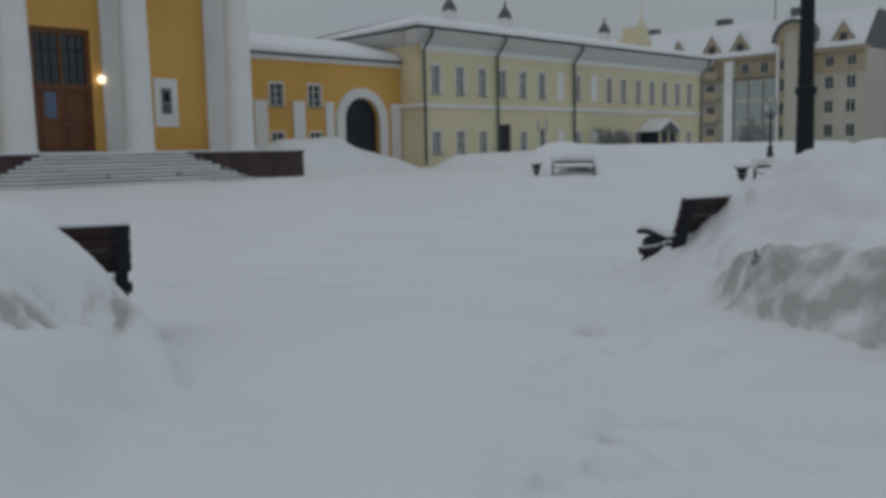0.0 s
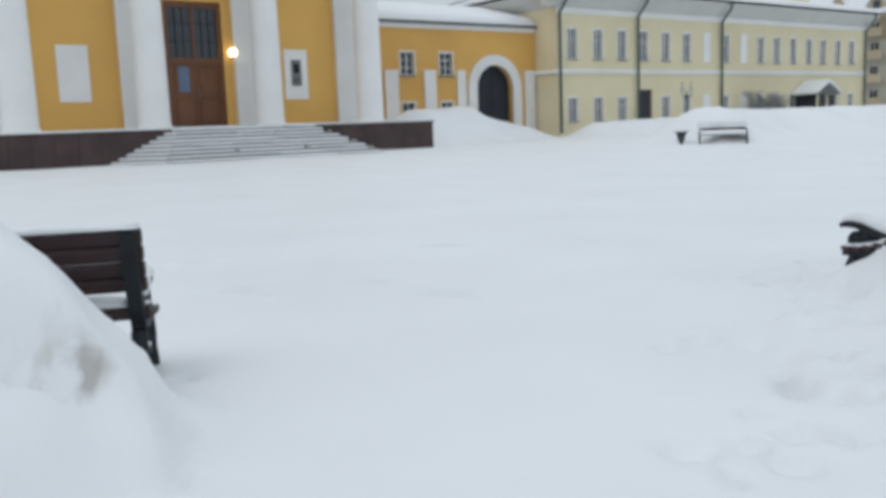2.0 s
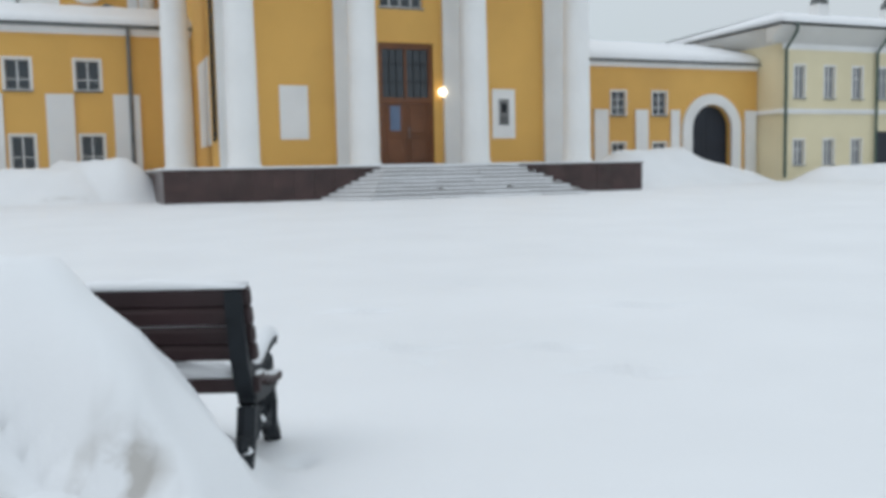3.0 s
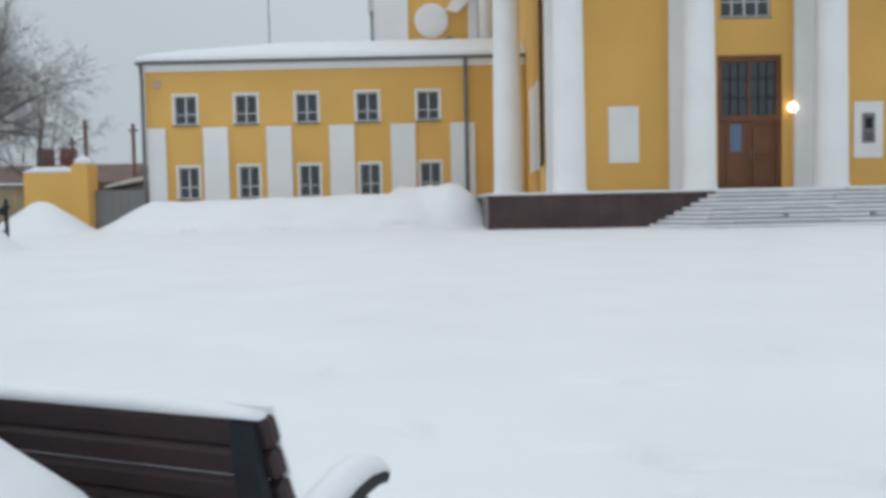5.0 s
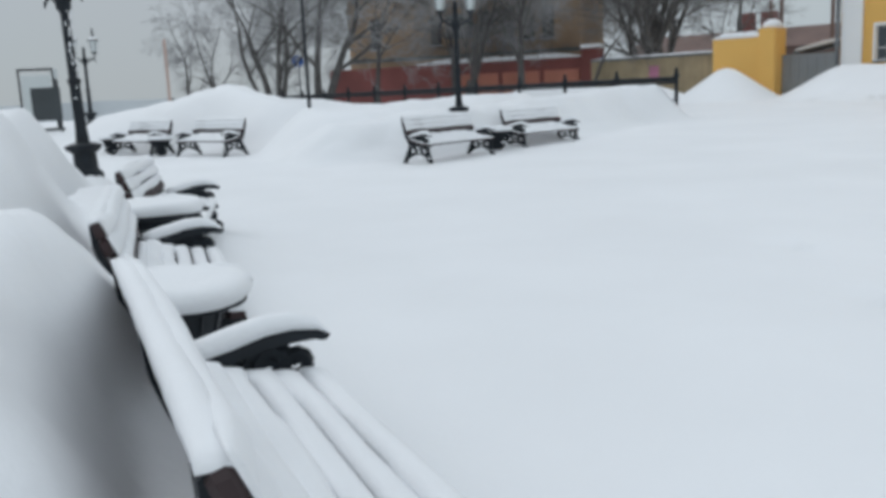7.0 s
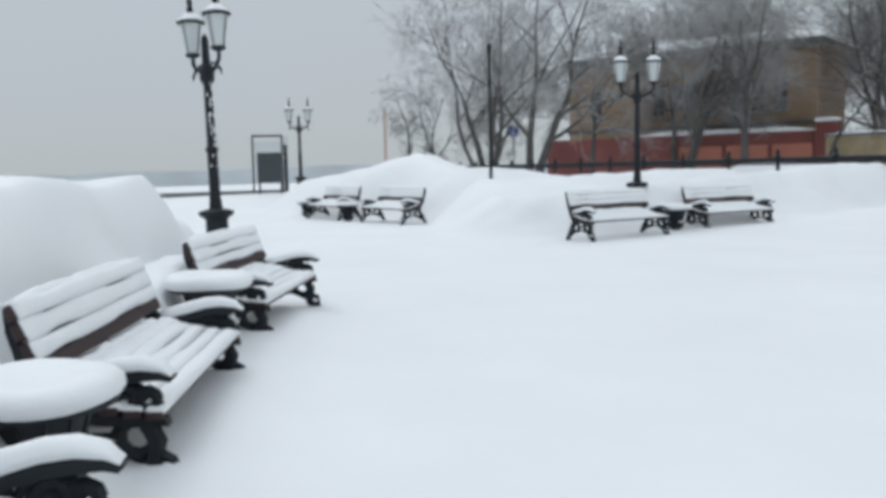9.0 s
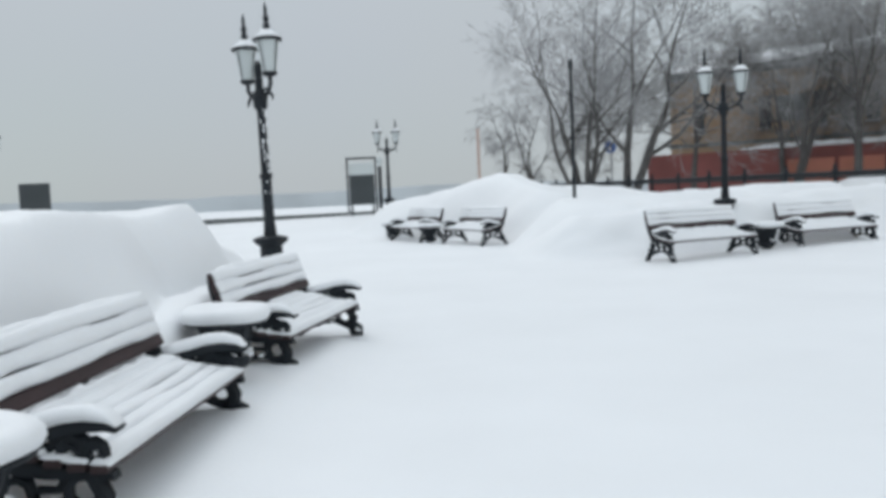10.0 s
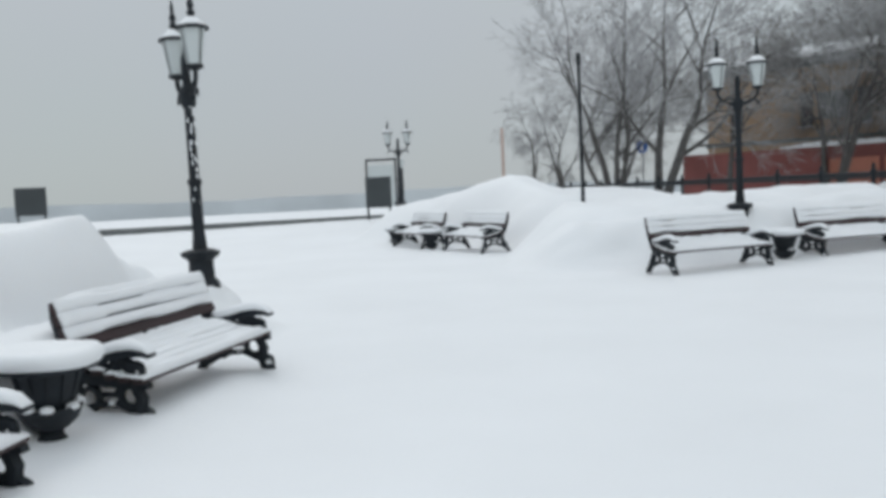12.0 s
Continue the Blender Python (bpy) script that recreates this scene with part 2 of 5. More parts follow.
def holed(x0, x1, z0, z1, y, thick, holes):
    """A wall facing -y from x0 to x1, with openings (x0, x1, z0, z1) and their reveals."""
    bm = bmesh.new()
    xs = sorted({x0, x1, *[h[0] for h in holes], *[h[1] for h in holes]})
    zs = sorted({z0, z1, *[h[2] for h in holes], *[h[3] for h in holes]})
    grid = {}

    def v(i, k, back):
        key = (i, k, back)
        if key not in grid:
            grid[key] = bm.verts.new((xs[i], y + thick * back, zs[k]))
        return grid[key]

    def solid(i, k):
        if not (0 <= i < len(xs) - 1 and 0 <= k < len(zs) - 1):
            return False
        cx, cz = (xs[i] + xs[i + 1]) / 2, (zs[k] + zs[k + 1]) / 2
        return not any(h[0] < cx < h[1] and h[2] < cz < h[3] for h in holes)
    for i in range(len(xs) - 1):
        for k in range(len(zs) - 1):
            if not solid(i, k):
                continue
            for back in (0, 1):
                bm.faces.new((v(i, k, back), v(i + 1, k, back), v(i + 1, k + 1, back), v(i, k + 1, back)))
            for (di, dk), (p, q) in {(-1, 0): ((i, k), (i, k + 1)), (1, 0): ((i + 1, k), (i + 1, k + 1)), (0, -1): ((i, k), (i + 1, k)), (0, 1): ((i, k + 1), (i + 1, k + 1))}.items():
                if not solid(i + di, k + dk):
                    bm.faces.new((v(*p, 0), v(*q, 0), v(*q, 1), v(*p, 1)))
    return bm


WINDOWS = {}


def window(parent, x, z0, z1, w, y, kind, frame_mat, pane_mat, cols=2, rows=2, sill=True, surround=0.0, surround_mat=None, m=None):
    """A window in an opening facing -y: frame with bars, panes, sill. Parts share their meshes."""
    h = z1 - z0
    key = (kind, round(w, 3), round(h, 3))
    if key not in WINDOWS:
        bm = bmesh.new()
        f = 0.05
        for r in ((-w / 2, -w / 2 + f, 0.08, 0.16, 0, h), (w / 2 - f, w / 2, 0.08, 0.16, 0, h), (-w / 2 + f, w / 2 - f, 0.08, 0.16, 0, f), (-w / 2 + f, w / 2 - f, 0.08, 0.16, h - f, h)):
            box(bm, *r)
        bars, trim = bmesh.new(), bmesh.new()
        for c in range(1, cols):
            cx = -w / 2 + w * c / cols
            box(bars, cx - 0.028, cx + 0.028, 0.085, 0.155, f, h - f)
        for r in range(1, rows):
            cz = h * r / rows + (0 if rows != 2 else -0.14 * h if kind in ("upper", "lower") else 0.12 * h)
            box(bars, -w / 2 + f, w / 2 - f, 0.09, 0.15, cz - 0.018, cz + 0.018)
        if surround:
            s = surround
            for r in ((-w / 2 - s, -w / 2, -0.05, 0.02, -s * 0.4, h + s), (w / 2, w / 2 + s, -0.05, 0.02, -s * 0.4, h + s), (-w / 2, w / 2, -0.05, 0.02, h, h + s)):
                box(trim, *r)
        frame_me = mesh_of("window", bm, frame_mat)
        pane_me = mesh_of("pane", boxes((-w / 2 + 0.02, w / 2 - 0.02, 0.115, 0.125, 0.02, h - 0.02)), pane_mat)
        sill_me = mesh_of("sill", boxes((-w / 2 - 0.08, w / 2 + 0.08, -0.12, 0.08, -0.07, 0.0), bevel=0.01), ROOFGREY)
        drift_me = mesh_of("sill_snow", boxes((-w / 2 - 0.06, w / 2 + 0.06, -0.11, 0.07, 0.0, 0.05), bevel=0.02), SNOWCAP)
        bars_me = mesh_of("muntin", bars, frame_mat) if cols > 1 or rows > 1 else None
        trim_me = mesh_of("surround", trim, surround_mat or frame_mat) if surround else None
        WINDOWS[key] = (frame_me, pane_me, sill_me, drift_me, bars_me, trim_me)
    frame_me, pane_me, sill_me, drift_me, bars_me, trim_me = WINDOWS[key]
    ob = part("window", frame_me, None, parent)
    ob.matrix_local = m if m is not None else pose(x, y, z0)
    part("pane", pane_me, None, ob)
    for nm, me in (("muntin", bars_me), ("surround", trim_me)):
        if me:
            part(nm, me, None, ob)
    if sill:
        part("sill", sill_me, None, ob)
        part("sill_snow", drift_me, None, ob, "thin snow lying on the sill")
    return ob


# ---- ground: one snow sheet with shovelled banks ----
def smooth(t):
    t = np.clip(t, 0, 1)
    return t * t * (3 - 2 * t)


def fbm(x, y, seed, octaves=4):
    """Smooth value noise on arrays, about -1 to 1."""
    rng = np.random.RandomState(seed)
    table = rng.rand(256, 256) * 2 - 1
    total, amp = np.zeros_like(x), 0.5
    for _ in range(octaves):
        xi, yi = np.floor(x).astype(int), np.floor(y).astype(int)
        fx, fy = smooth(x - xi), smooth(y - yi)
        a, b = table[xi % 256, yi % 256], table[(xi + 1) % 256, yi % 256]
        c, d = table[xi % 256, (yi + 1) % 256], table[(xi + 1) % 256, (yi + 1) % 256]
        total += amp * ((a * (1 - fx) + b * fx) * (1 - fy) + (c * (1 - fx) + d * fx) * fy)
        x, y, amp = x * 2.03 + 17.1, y * 2.03 + 5.7, amp * 0.5
    return total


def line_distance(x, y, pts):
    """Distance to a chain of points, and how far along it (0 to 1)."""
    best, along = np.full_like(x, 1e9), np.zeros_like(x)
    lengths = [math.dist(a, b) for a, b in zip(pts, pts[1:])]
    run, total = 0.0, sum(lengths)
    for (a, b), ln in zip(zip(pts, pts[1:]), lengths):
        t = np.clip(((x - a[0]) * (b[0] - a[0]) + (y - a[1]) * (b[1] - a[1])) / ln ** 2, 0, 1)
        d = np.hypot(x - a[0] - t * (b[0] - a[0]), y - a[1] - t * (b[1] - a[1]))
        near = d < best
        best, along = np.where(near, d, best), np.where(near, (run + t * ln) / total, along)
        run += ln
    return best, along


# chains of (points, height at start, height at end, half width, flat part of it)
BANKS = [
    ([(1.32, 4.6), (0.9, 4.75), (0.1, 5.05), (-2.6, 6.15), (-4.2, 6.75)], 0.96, 1.22, 1.22, 0.25),
    ([(-1.5, 5.85), (-3.0, 6.5), (-4.3, 6.8), (-5.3, 7.55)], 1.35, 1.33, 1.12, 0.3),
    ([(-5.3, 7.55), (-5.75, 8.15)], 1.25, 0.85, 0.85, 0.25),
    ([(2.12, 4.86), (1.7, 5.05)], 0.66, 0.74, 0.45, 0.15),
    ([(1.9, 4.97), (1.2, 5.25), (0.2, 5.7)], 0.64, 0.80, 0.66, 0.25),
    ([(2.46, 5.18), (1.06, 5.75)], 0.34, 0.46, 0.42, 0.4),
    ([(2.22, 5.06), (1.7, 5.30), (0.95, 5.58), (-0.2, 6.0), (-1.97, 6.9), (-3.1, 7.45), (-3.7, 7.85)], 0.24, 0.66, 0.55, 0.35),
    ([(1.7, 5.22), (1.3, 5.40), (0.8, 5.62)], 0.32, 0.70, 0.5, 0.42),
    ([(1.5, 3.75), (2.15, 4.25), (2.40, 4.6)], 0.44, 0.30, 0.62, 0.12),
    ([(32.9, 23.6), (33.9, 24.2)], 1.0, 1.1, 1.3, 0.1),
    ([(1.6, 6.0), (0.3, 6.5), (-0.8, 6.95), (-3.6, 8.5)], 0.08, 0.09, 0.75, 0.5),
    ([(-6.7, 8.95), (-5.9, 8.5)], 0.60, 0.5, 0.9, 0.25),
    ([(0.2, 3.75), (-2.5, 4.6), (-6.2, 6.0)], 0.95, 1.24, 1.7, 0.3),
    ([(8.5, 2.92), (7.9, 2.05), (7.1, 1.1), (6.3, 0.2), (5.85, -0.7), (5.8, -3.0)], 1.15, 1.17, 1.78, 0.16),
    ([(10.6, 2.9), (9.6, 0.5), (10.0, -4.0)], 1.08, 1.2, 2.2, 0.4),
    ([(13.0, 3.4), (20.0, 2.5)], 1.25, 1.2, 2.2, 0.4),
    ([(-10.3, 15.9), (-9.5, 19.0), (-9.5, 23.0), (-10.3, 25.6), (-9.9, 27.3)], 0.74, 1.08, 1.35, 0.2),
    ([(-12.0, 17.6), (-12.6, 21.5), (-14.5, 26.0)], 0.98, 0.98, 2.2, 0.4),
    ([(-15.3, 18.5), (-17.6, 18.3)], 1.1, 1.62, 1.9, 0.2),
    ([(-17.6, 18.3), (-21.5, 16.6)], 1.62, 1.0, 1.8, 0.2),
    ([(-17.0, 22.0), (-24.0, 25.0), (-40.0, 29.0)], 0.85, 0.75, 4.0, 0.4),
    ([(-9.0, 43.4), (-4.0, 43.3), (1.5, 43.2)], 1.35, 1.55, 3.9, 0.3),
    ([(1.5, 43.2), (3.6, 42.0)], 1.8, 1.85, 2.4, 0.15),
    ([(29.0, 41.0), (33.0, 42.3)], 1.95, 2.1, 3.4, 0.15),
    ([(34.0, 42.0), (38.0, 43.0)], 1.6, 0.8, 2.6, 0.15),
    ([(43.5, 41.0), (52.0, 40.0), (57.0, 40.0)], 0.9, 1.2, 2.6, 0.2),
    ([(34.6, 26.0), (37.5, 28.0), (44.0, 30.0)], 1.5, 1.3, 3.2, 0.15),
    ([(48.0, 31.0), (70.0, 33.0), (95.0, 36.0)], 1.3, 1.4, 3.5, 0.2),
    ([(36.0, 12.0), (60.0, 18.0)], 0.9, 1.3, 3.5, 0.2),
    ([(-15.6, 43.6), (-15.4, 43.9)], 1.5, 1.5, 2.5, 0.03),
    ([(-19.0, 43.0), (-27.0, 44.0)], 0.8, 0.8, 2.5, 0.2),
]


def ground_height(x, y):
    """Height of the snow, and how much old dirty snow or painted hollow shade shows, on arrays."""
    z = 0.28 * smooth((y - 9) / 26) + 0.03 * fbm(x * 0.35, y * 0.35, 3) + 0.010 * fbm(x * 1.6, y * 1.6, 4)
    top = np.zeros_like(z)
    wobble = 1 + 0.06 * fbm(x * 0.7, y * 0.7, 5, 2)
    for pts, h0, h1, half, flat in BANKS:
        d, s = line_distance(x, y, pts)
        d = d * wobble
        u = np.clip(1 - (d - half * flat) / (half * (1 - flat)), 0, 1)
        p = 0.65 * u + 0.35 * smooth(u)
        top = np.maximum(top, (h0 + (h1 - h0) * s) * p)
    # snow thrown up against the back of the nearest bench
    along, behind = (2.875 - x) * 0.927 + (y - 5.035) * 0.375, (2.875 - x) * 0.375 + (5.035 - y) * 0.927
    reach = np.interp(along - 0.19 * np.clip((0.5 - behind) / 0.5, 0, 1), [-0.2, 0, 0.3, 0.6, 0.9, 1.3, 2.2, 3.0], [0, 0.35, 0.74, 1.06, 1.17, 1.19, 1.05, 0])
    rise = np.interp(behind + 0.22 * np.clip((along - 1.4) / 0.5, 0, 1), [-0.3, -0.1, 0.1, 0.3, 0.5, 0.7, 0.88, 1.08, 1.4], [0, 0.20, 0.43, 0.80, 1.05, 1.06, 0.78, 0.28, 0])
    top = np.maximum(top, 0.5 * (reach + rise - np.sqrt((reach - rise) ** 2 + 0.006)))
    # the half-buried bench keeps its seat side clear
    along2, front2 = (x - 7.38) * 0.947 - (y - 3.54) * 0.322, (x - 7.38) * 0.322 + (y - 3.54) * 0.947
    top = np.where((np.abs(along2) < 2.2) & (np.abs(front2) < 2.0), np.minimum(top, np.interp(front2, [-0.35, -0.1, 0.05, 0.35, 0.7, 1.0], [3.0, 1.05, 0.70, 0.27, 0.08, 0.0]) + 1.2 * smooth((along2 - 1.2) / 1.0)), top)
    lump = fbm(x * 1.1, y * 1.1, 6, 2) * 0.08
    top = top * (1 + lump)
    # the shovelled cut at the foot of the bank beside the path
    foot = [(6.9, 3.15), (6.43, 2.79), (5.45, 2.07), (5.19, 1.61), (5.0, 1.3), (4.75, 0.7), (4.7, -1.2)]
    d, s = line_distance(x, y, foot)
    d = d + 0.04 * fbm(x * 2, y * 2, 7, 2)
    inside = x > np.interp(y, [q[1] for q in foot[::-1]], [q[0] for q in foot[::-1]])
    ends = smooth((7.0 - x) / 0.5) * smooth((y + 2.5) / 0.8)
    face = 0.19 + 0.47 * smooth((d + 0.02) / 0.2) * (0.12 + 0.88 * smooth((6.7 - x) / 1.0))
    top = np.where(inside, np.where(d < 0.9, np.maximum(np.where(d < 0.25, np.minimum(top, face), top), face * ends), top), np.maximum(np.where((d < 0.9) & (y < 3.1), np.minimum(top, 0.22), top), 0.20 * np.clip(1 - d / 0.95, 0, 1) * ends))
    dirt_shade = np.where(inside, smooth(1.5 - np.abs(d - 0.10) / 0.15), 0) * smooth((6.5 - x) / 0.5)
    # small hollows in the left mound, their shade painted with the same grey
    for ax, ay, bx, by, r in ((2.23, 4.18, 2.37, 4.15, 0.05), (1.86, 4.11, 1.95, 4.07, 0.045), (1.72, 4.00, 1.78, 3.96, 0.06)):
        q, _ = line_distance(x, y, [(ax, ay), (bx, by)])
        q = smooth(1.5 - q / r * (1 + 0.5 * fbm(x * 11, y * 11, 16, 2)))
        top = top - 0.03 * q
        dirt_shade = np.maximum(dirt_shade, 1.7 * q)
    dirt_shade = np.maximum(dirt_shade, 0.5 * smooth(1 - np.abs(y - 39.7 + 0.6 * fbm(x * 0.5, y * 0, 11)) / 0.25) * smooth((x + 11) / 2) * smooth((4 - x) / 2) * smooth(fbm(x * 0.8, y * 0.2, 10) * 2 + 0.5))
    z = z + top
    bank = smooth(top / 0.35)
    # lumps fallen from the banks, footprints on the trodden line, drift ripples
    rng = np.random.RandomState(12)
    for k in range(190):
        t = rng.rand()
        fx, fy = 1.7 + 7.0 * t + rng.randn() * 0.30, 0.3 + 4.6 * t + rng.randn() * 0.42
        r, hgt = 0.05 + 0.05 * rng.rand(), (0.03 if k % 3 == 0 else -0.08) * (0.4 + rng.rand())
        near = (np.abs(x - fx) < 0.4) & (np.abs(y - fy) < 0.4)
        z = np.where(near, z + hgt * np.exp(-(((x - fx) ** 2 + (y - fy) ** 2) / r ** 2) ** 2), z)
    for k, (fx, fy) in enumerate(((2.74, 4.21), (2.55, 3.77), (3.1, 5.23), (2.12, 3.5), (2.33, 3.54), (4.36, 6.88), (4.06, 2.5), (4.76, 2.9))):
        z = z - 0.05 * np.exp(-(((x - fx) ** 2 + (y - fy) ** 2) / (0.045 + 0.008 * (k % 3)) ** 2) ** 2)
    for k in range(40):
        fx, fy = 0.6 + 2.6 * rng.rand(), 1.6 + 2.0 * rng.rand()
        near = (np.abs(x - fx) < 0.4) & (np.abs(y - fy) < 0.4)
        z = np.where(near, z + 0.04 * rng.rand() * np.exp(-((x - fx) ** 2 + (y - fy) ** 2) / 0.06 ** 2), z)
    for cx, cy, ang, ln in ((4.3, 7.4, 0.5, 0.35), (5.3, 6.9, 0.4, 0.25), (5.4, 6.0, 0.5, 0.3), (4.6, 9.2, 0.3, 0.3), (3.1, 8.0, 0.5, 0.2), (2.3, 9.8, 0.4, 0.3), (7.0, 8.2, 0.4, 0.4), (1.2, 11.2, 0.3, 0.3), (6.2, 10.5, 0.6, 0.4)):
        u = (x - cx) * math.cos(ang) - (y - cy) * math.sin(ang)
        w = (x - cx) * math.sin(ang) + (y - cy) * math.cos(ang) + 0.06 * np.sin(u * 9)
        z = z - 0.085 * np.exp(-(w / 0.045) ** 2 - (u / ln) ** 2) + 0.03 * np.exp(-((w - 0.09) / 0.06) ** 2 - (u / ln) ** 2)
    # the embankment falls to the frozen river
    z = z + 0.33 * smooth((-20.0 - x) / 8.0)
    z = z - 13.3 * smooth((-34.0 - x) / 14.0)
    return z, dirt_shade, bank


def axis(parts):
    out = []
    for a, b, step in parts:
        out += list(np.arange(a, b, step))
    return np.array(out + [parts[-1][1]])


GX = axis([(-1600, -200, 100), (-200, -60, 10), (-60, -22, 0.6), (-22, -10, 0.25), (-10, 0, 0.1), (0, 9.5, 0.055), (9.5, 14, 0.15), (14, 60, 0.5), (60, 200, 5), (200, 1600, 100)])
GY = axis([(-1500, -200, 100), (-200, -20, 10), (-20, -5, 0.5), (-5, 0, 0.1), (0, 9.5, 0.055), (9.5, 20, 0.15), (20, 47, 0.3), (47, 100, 2.5), (100, 200, 10), (200, 1500, 100)])
gx, gy = np.meshgrid(GX, GY, indexing="ij")
gz, gdirt_shade, gbank = ground_height(gx, gy)
# lumps that swell square to the slope, so that steep faces bulge instead of streaking
slope_x, slope_y = np.gradient(gz, GX, GY)
steep = np.sqrt(1 + slope_x ** 2 + slope_y ** 2)
near = smooth((25 - np.hypot(gx, gy - 6)) / 6) * gbank
ux, uy = gx + gz * np.where(gx > 3.5, 0.9, -0.55), gy - gz * np.where(gx > 3.5, 0.9, 1.0)
bulge = near * (0.16 * fbm(ux, uy, 31, 2) + 0.07 * fbm(ux * 5.0, uy * 5.0, 32, 2)) + 0.03 * gdirt_shade * fbm(gx * 9 + gz * 8, gy * 9 - gz * 9, 33, 2)
bulge = np.where((gx < 0.9) & (gy > 5.2) & (gx > -6), 0.2 * bulge, bulge)
bulge = bulge * (1 - 0.6 * smooth((1.9 - np.hypot(gx - 1.9, gy - 4.6)) / 0.6))
px, py, pz = gx - bulge * slope_x / steep, gy - bulge * slope_y / steep, gz + bulge / steep
nx, ny = gx.shape
idx = np.arange(nx * ny).reshape(nx, ny)
quads = np.stack([idx[:-1, :-1], idx[1:, :-1], idx[1:, 1:], idx[:-1, 1:]], axis=-1).reshape(-1, 4)
gm = bpy.data.meshes.new("ground")
gm.from_pydata(np.stack([px, py, pz], axis=-1).reshape(-1, 3).tolist(), [], quads.tolist())
gm.attributes.new("dirt_shade", "FLOAT", "POINT").data.foreach_set("value", gdirt_shade.reshape(-1).astype(np.float32))
gm.polygons.foreach_set("use_smooth", np.ones(len(gm.polygons), dtype=bool))
gm.materials.append(SNOW)
tagged(new("ground", gm), "deep fresh snow with shovelled banks over the square", "snow", kind="structure")


def snow_z(x, y):
    return float(ground_height(np.array([[x]], dtype=float), np.array([[y]], dtype=float))[0][0, 0])


# far wooded bank across the river, its distance haze painted as a pale colour
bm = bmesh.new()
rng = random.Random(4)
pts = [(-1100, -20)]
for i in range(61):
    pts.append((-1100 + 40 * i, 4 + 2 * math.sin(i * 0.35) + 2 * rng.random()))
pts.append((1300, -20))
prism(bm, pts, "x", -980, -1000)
tagged(single("backdrop", bm, HAZEBANK, "wooded far bank of the frozen river, haze in its colour", "far bank"), kind="structure")


# ---- benches ----
def bench_parts(root):
    """A park bench: cast-iron ends with scrolls and curved arms, wooden slats. Origin on the snow under its middle, front along +y."""
    half = 0.98
    back = [(-0.342, 0.776, 0.085, 18), (-0.315, 0.693, 0.084, 20), (-0.282, 0.607, 0.083, 23), (-0.245, 0.526, 0.083, 27)]
    for y, z, h, lean in back:
        bm = boxes((-half, half, -0.025, 0.025, -h / 2, h / 2), bevel=0.013)
        ob = part("back_slat", bm, WOOD, root)
        ob.matrix_local = pose(0, y, z, lean)
    for y, z in ((-0.145, 0.385), (-0.045, 0.355), (0.055, 0.328), (0.155, 0.31), (0.255, 0.30)):
        bm = boxes((-half, half, -0.04, 0.04, -0.018, 0.018), bevel=0.007)
        ob = part("seat_slat", bm, WOOD, root)
        ob.matrix_local = pose(0, y, z)
    bm = boxes((-half, half, -0.018, 0.018, -0.034, 0.034), bevel=0.006)
    ob = part("rear_rail", bm, WOOD, root)
    ob.matrix_local = pose(0, -0.215, 0.372)
    ends = (-0.915, 0.915)
    strap = [(-0.372, 0.800), (-0.345, 0.690), (-0.312, 0.600), (-0.275, 0.510), (-0.225, 0.400), (-0.255, 0.395), (-0.305, 0.500), (-0.340, 0.590), (-0.370, 0.680), (-0.384, 0.790)]
    part("middle_strap", prism(bmesh.new(), strap, "x", -0.03, 0.03), IRON, root)
    for x in ends:
        bm = bmesh.new()
        w = 0.036
        prof = [(-0.385, 0.80), (-0.365, 0.81), (-0.345, 0.69), (-0.312, 0.60), (-0.272, 0.51), (-0.21, 0.46), (-0.13, 0.34), (-0.19, 0.27), (-0.27, 0.38), (-0.325, 0.50), (-0.352, 0.60), (-0.378, 0.69)]
        prism(bm, prof, "x", x - w, x + w)
        prism(bm, [(-0.22, 0.365), (-0.05, 0.33), (0.15, 0.288), (0.30, 0.28), (0.31, 0.245), (0.0, 0.255), (-0.22, 0.29)], "x", x - w, x + w)
        for leg in (((-0.20, 0.27), (-0.25, 0.12), (-0.33, 0.02), (-0.38, -0.08)), ((0.20, 0.27), (0.25, 0.17), (0.23, 0.08), (0.30, 0.0), (0.34, -0.08))):
            tube(bm, [(x, a, b) for a, b in leg], 0.046, 6)
        tube(bm, [(x, -0.28, 0.05), (x, -0.1, 0.13), (x, 0.06, 0.14), (x, 0.24, 0.06)], 0.024, 6)
        tube(bm, [(x, -0.20, 0.40), (x, -0.02, 0.36), (x, 0.10, 0.30), (x, 0.05, 0.20), (x, -0.04, 0.20)], 0.02, 5)
        for cy, cz, r in ((0.16, 0.19, 0.075), (-0.14, 0.18, 0.075), (0.12, 0.375, 0.055), (0.215, 0.36, 0.045), (-0.06, 0.375, 0.05), (0.27, 0.05, 0.05), (-0.27, 0.10, 0.05)):
            tube(bm, [(x, cy + r * math.cos(a * 0.7), cz + r * math.sin(a * 0.7)) for a in range(10)], 0.029, 5)
        tube(bm, [(x, 0.10 + (0.12 - 0.009 * a) * math.cos(a * 0.75), 0.365 + (0.085 - 0.006 * a) * math.sin(a * 0.75)) for a in range(13)], 0.022, 5)
        part("end_frame", bm, IRON, root, "black cast-iron end frame with scrolls")
        bm = bmesh.new()
        arm = [(-0.20, 0.455), (-0.12, 0.450), (-0.02, 0.472), (0.10, 0.504), (0.22, 0.512), (0.31, 0.495), (0.345, 0.465)]
        low = [(0.325, 0.445), (0.28, 0.455), (0.20, 0.452), (0.10, 0.44), (-0.02, 0.412), (-0.12, 0.395), (-0.20, 0.405)]
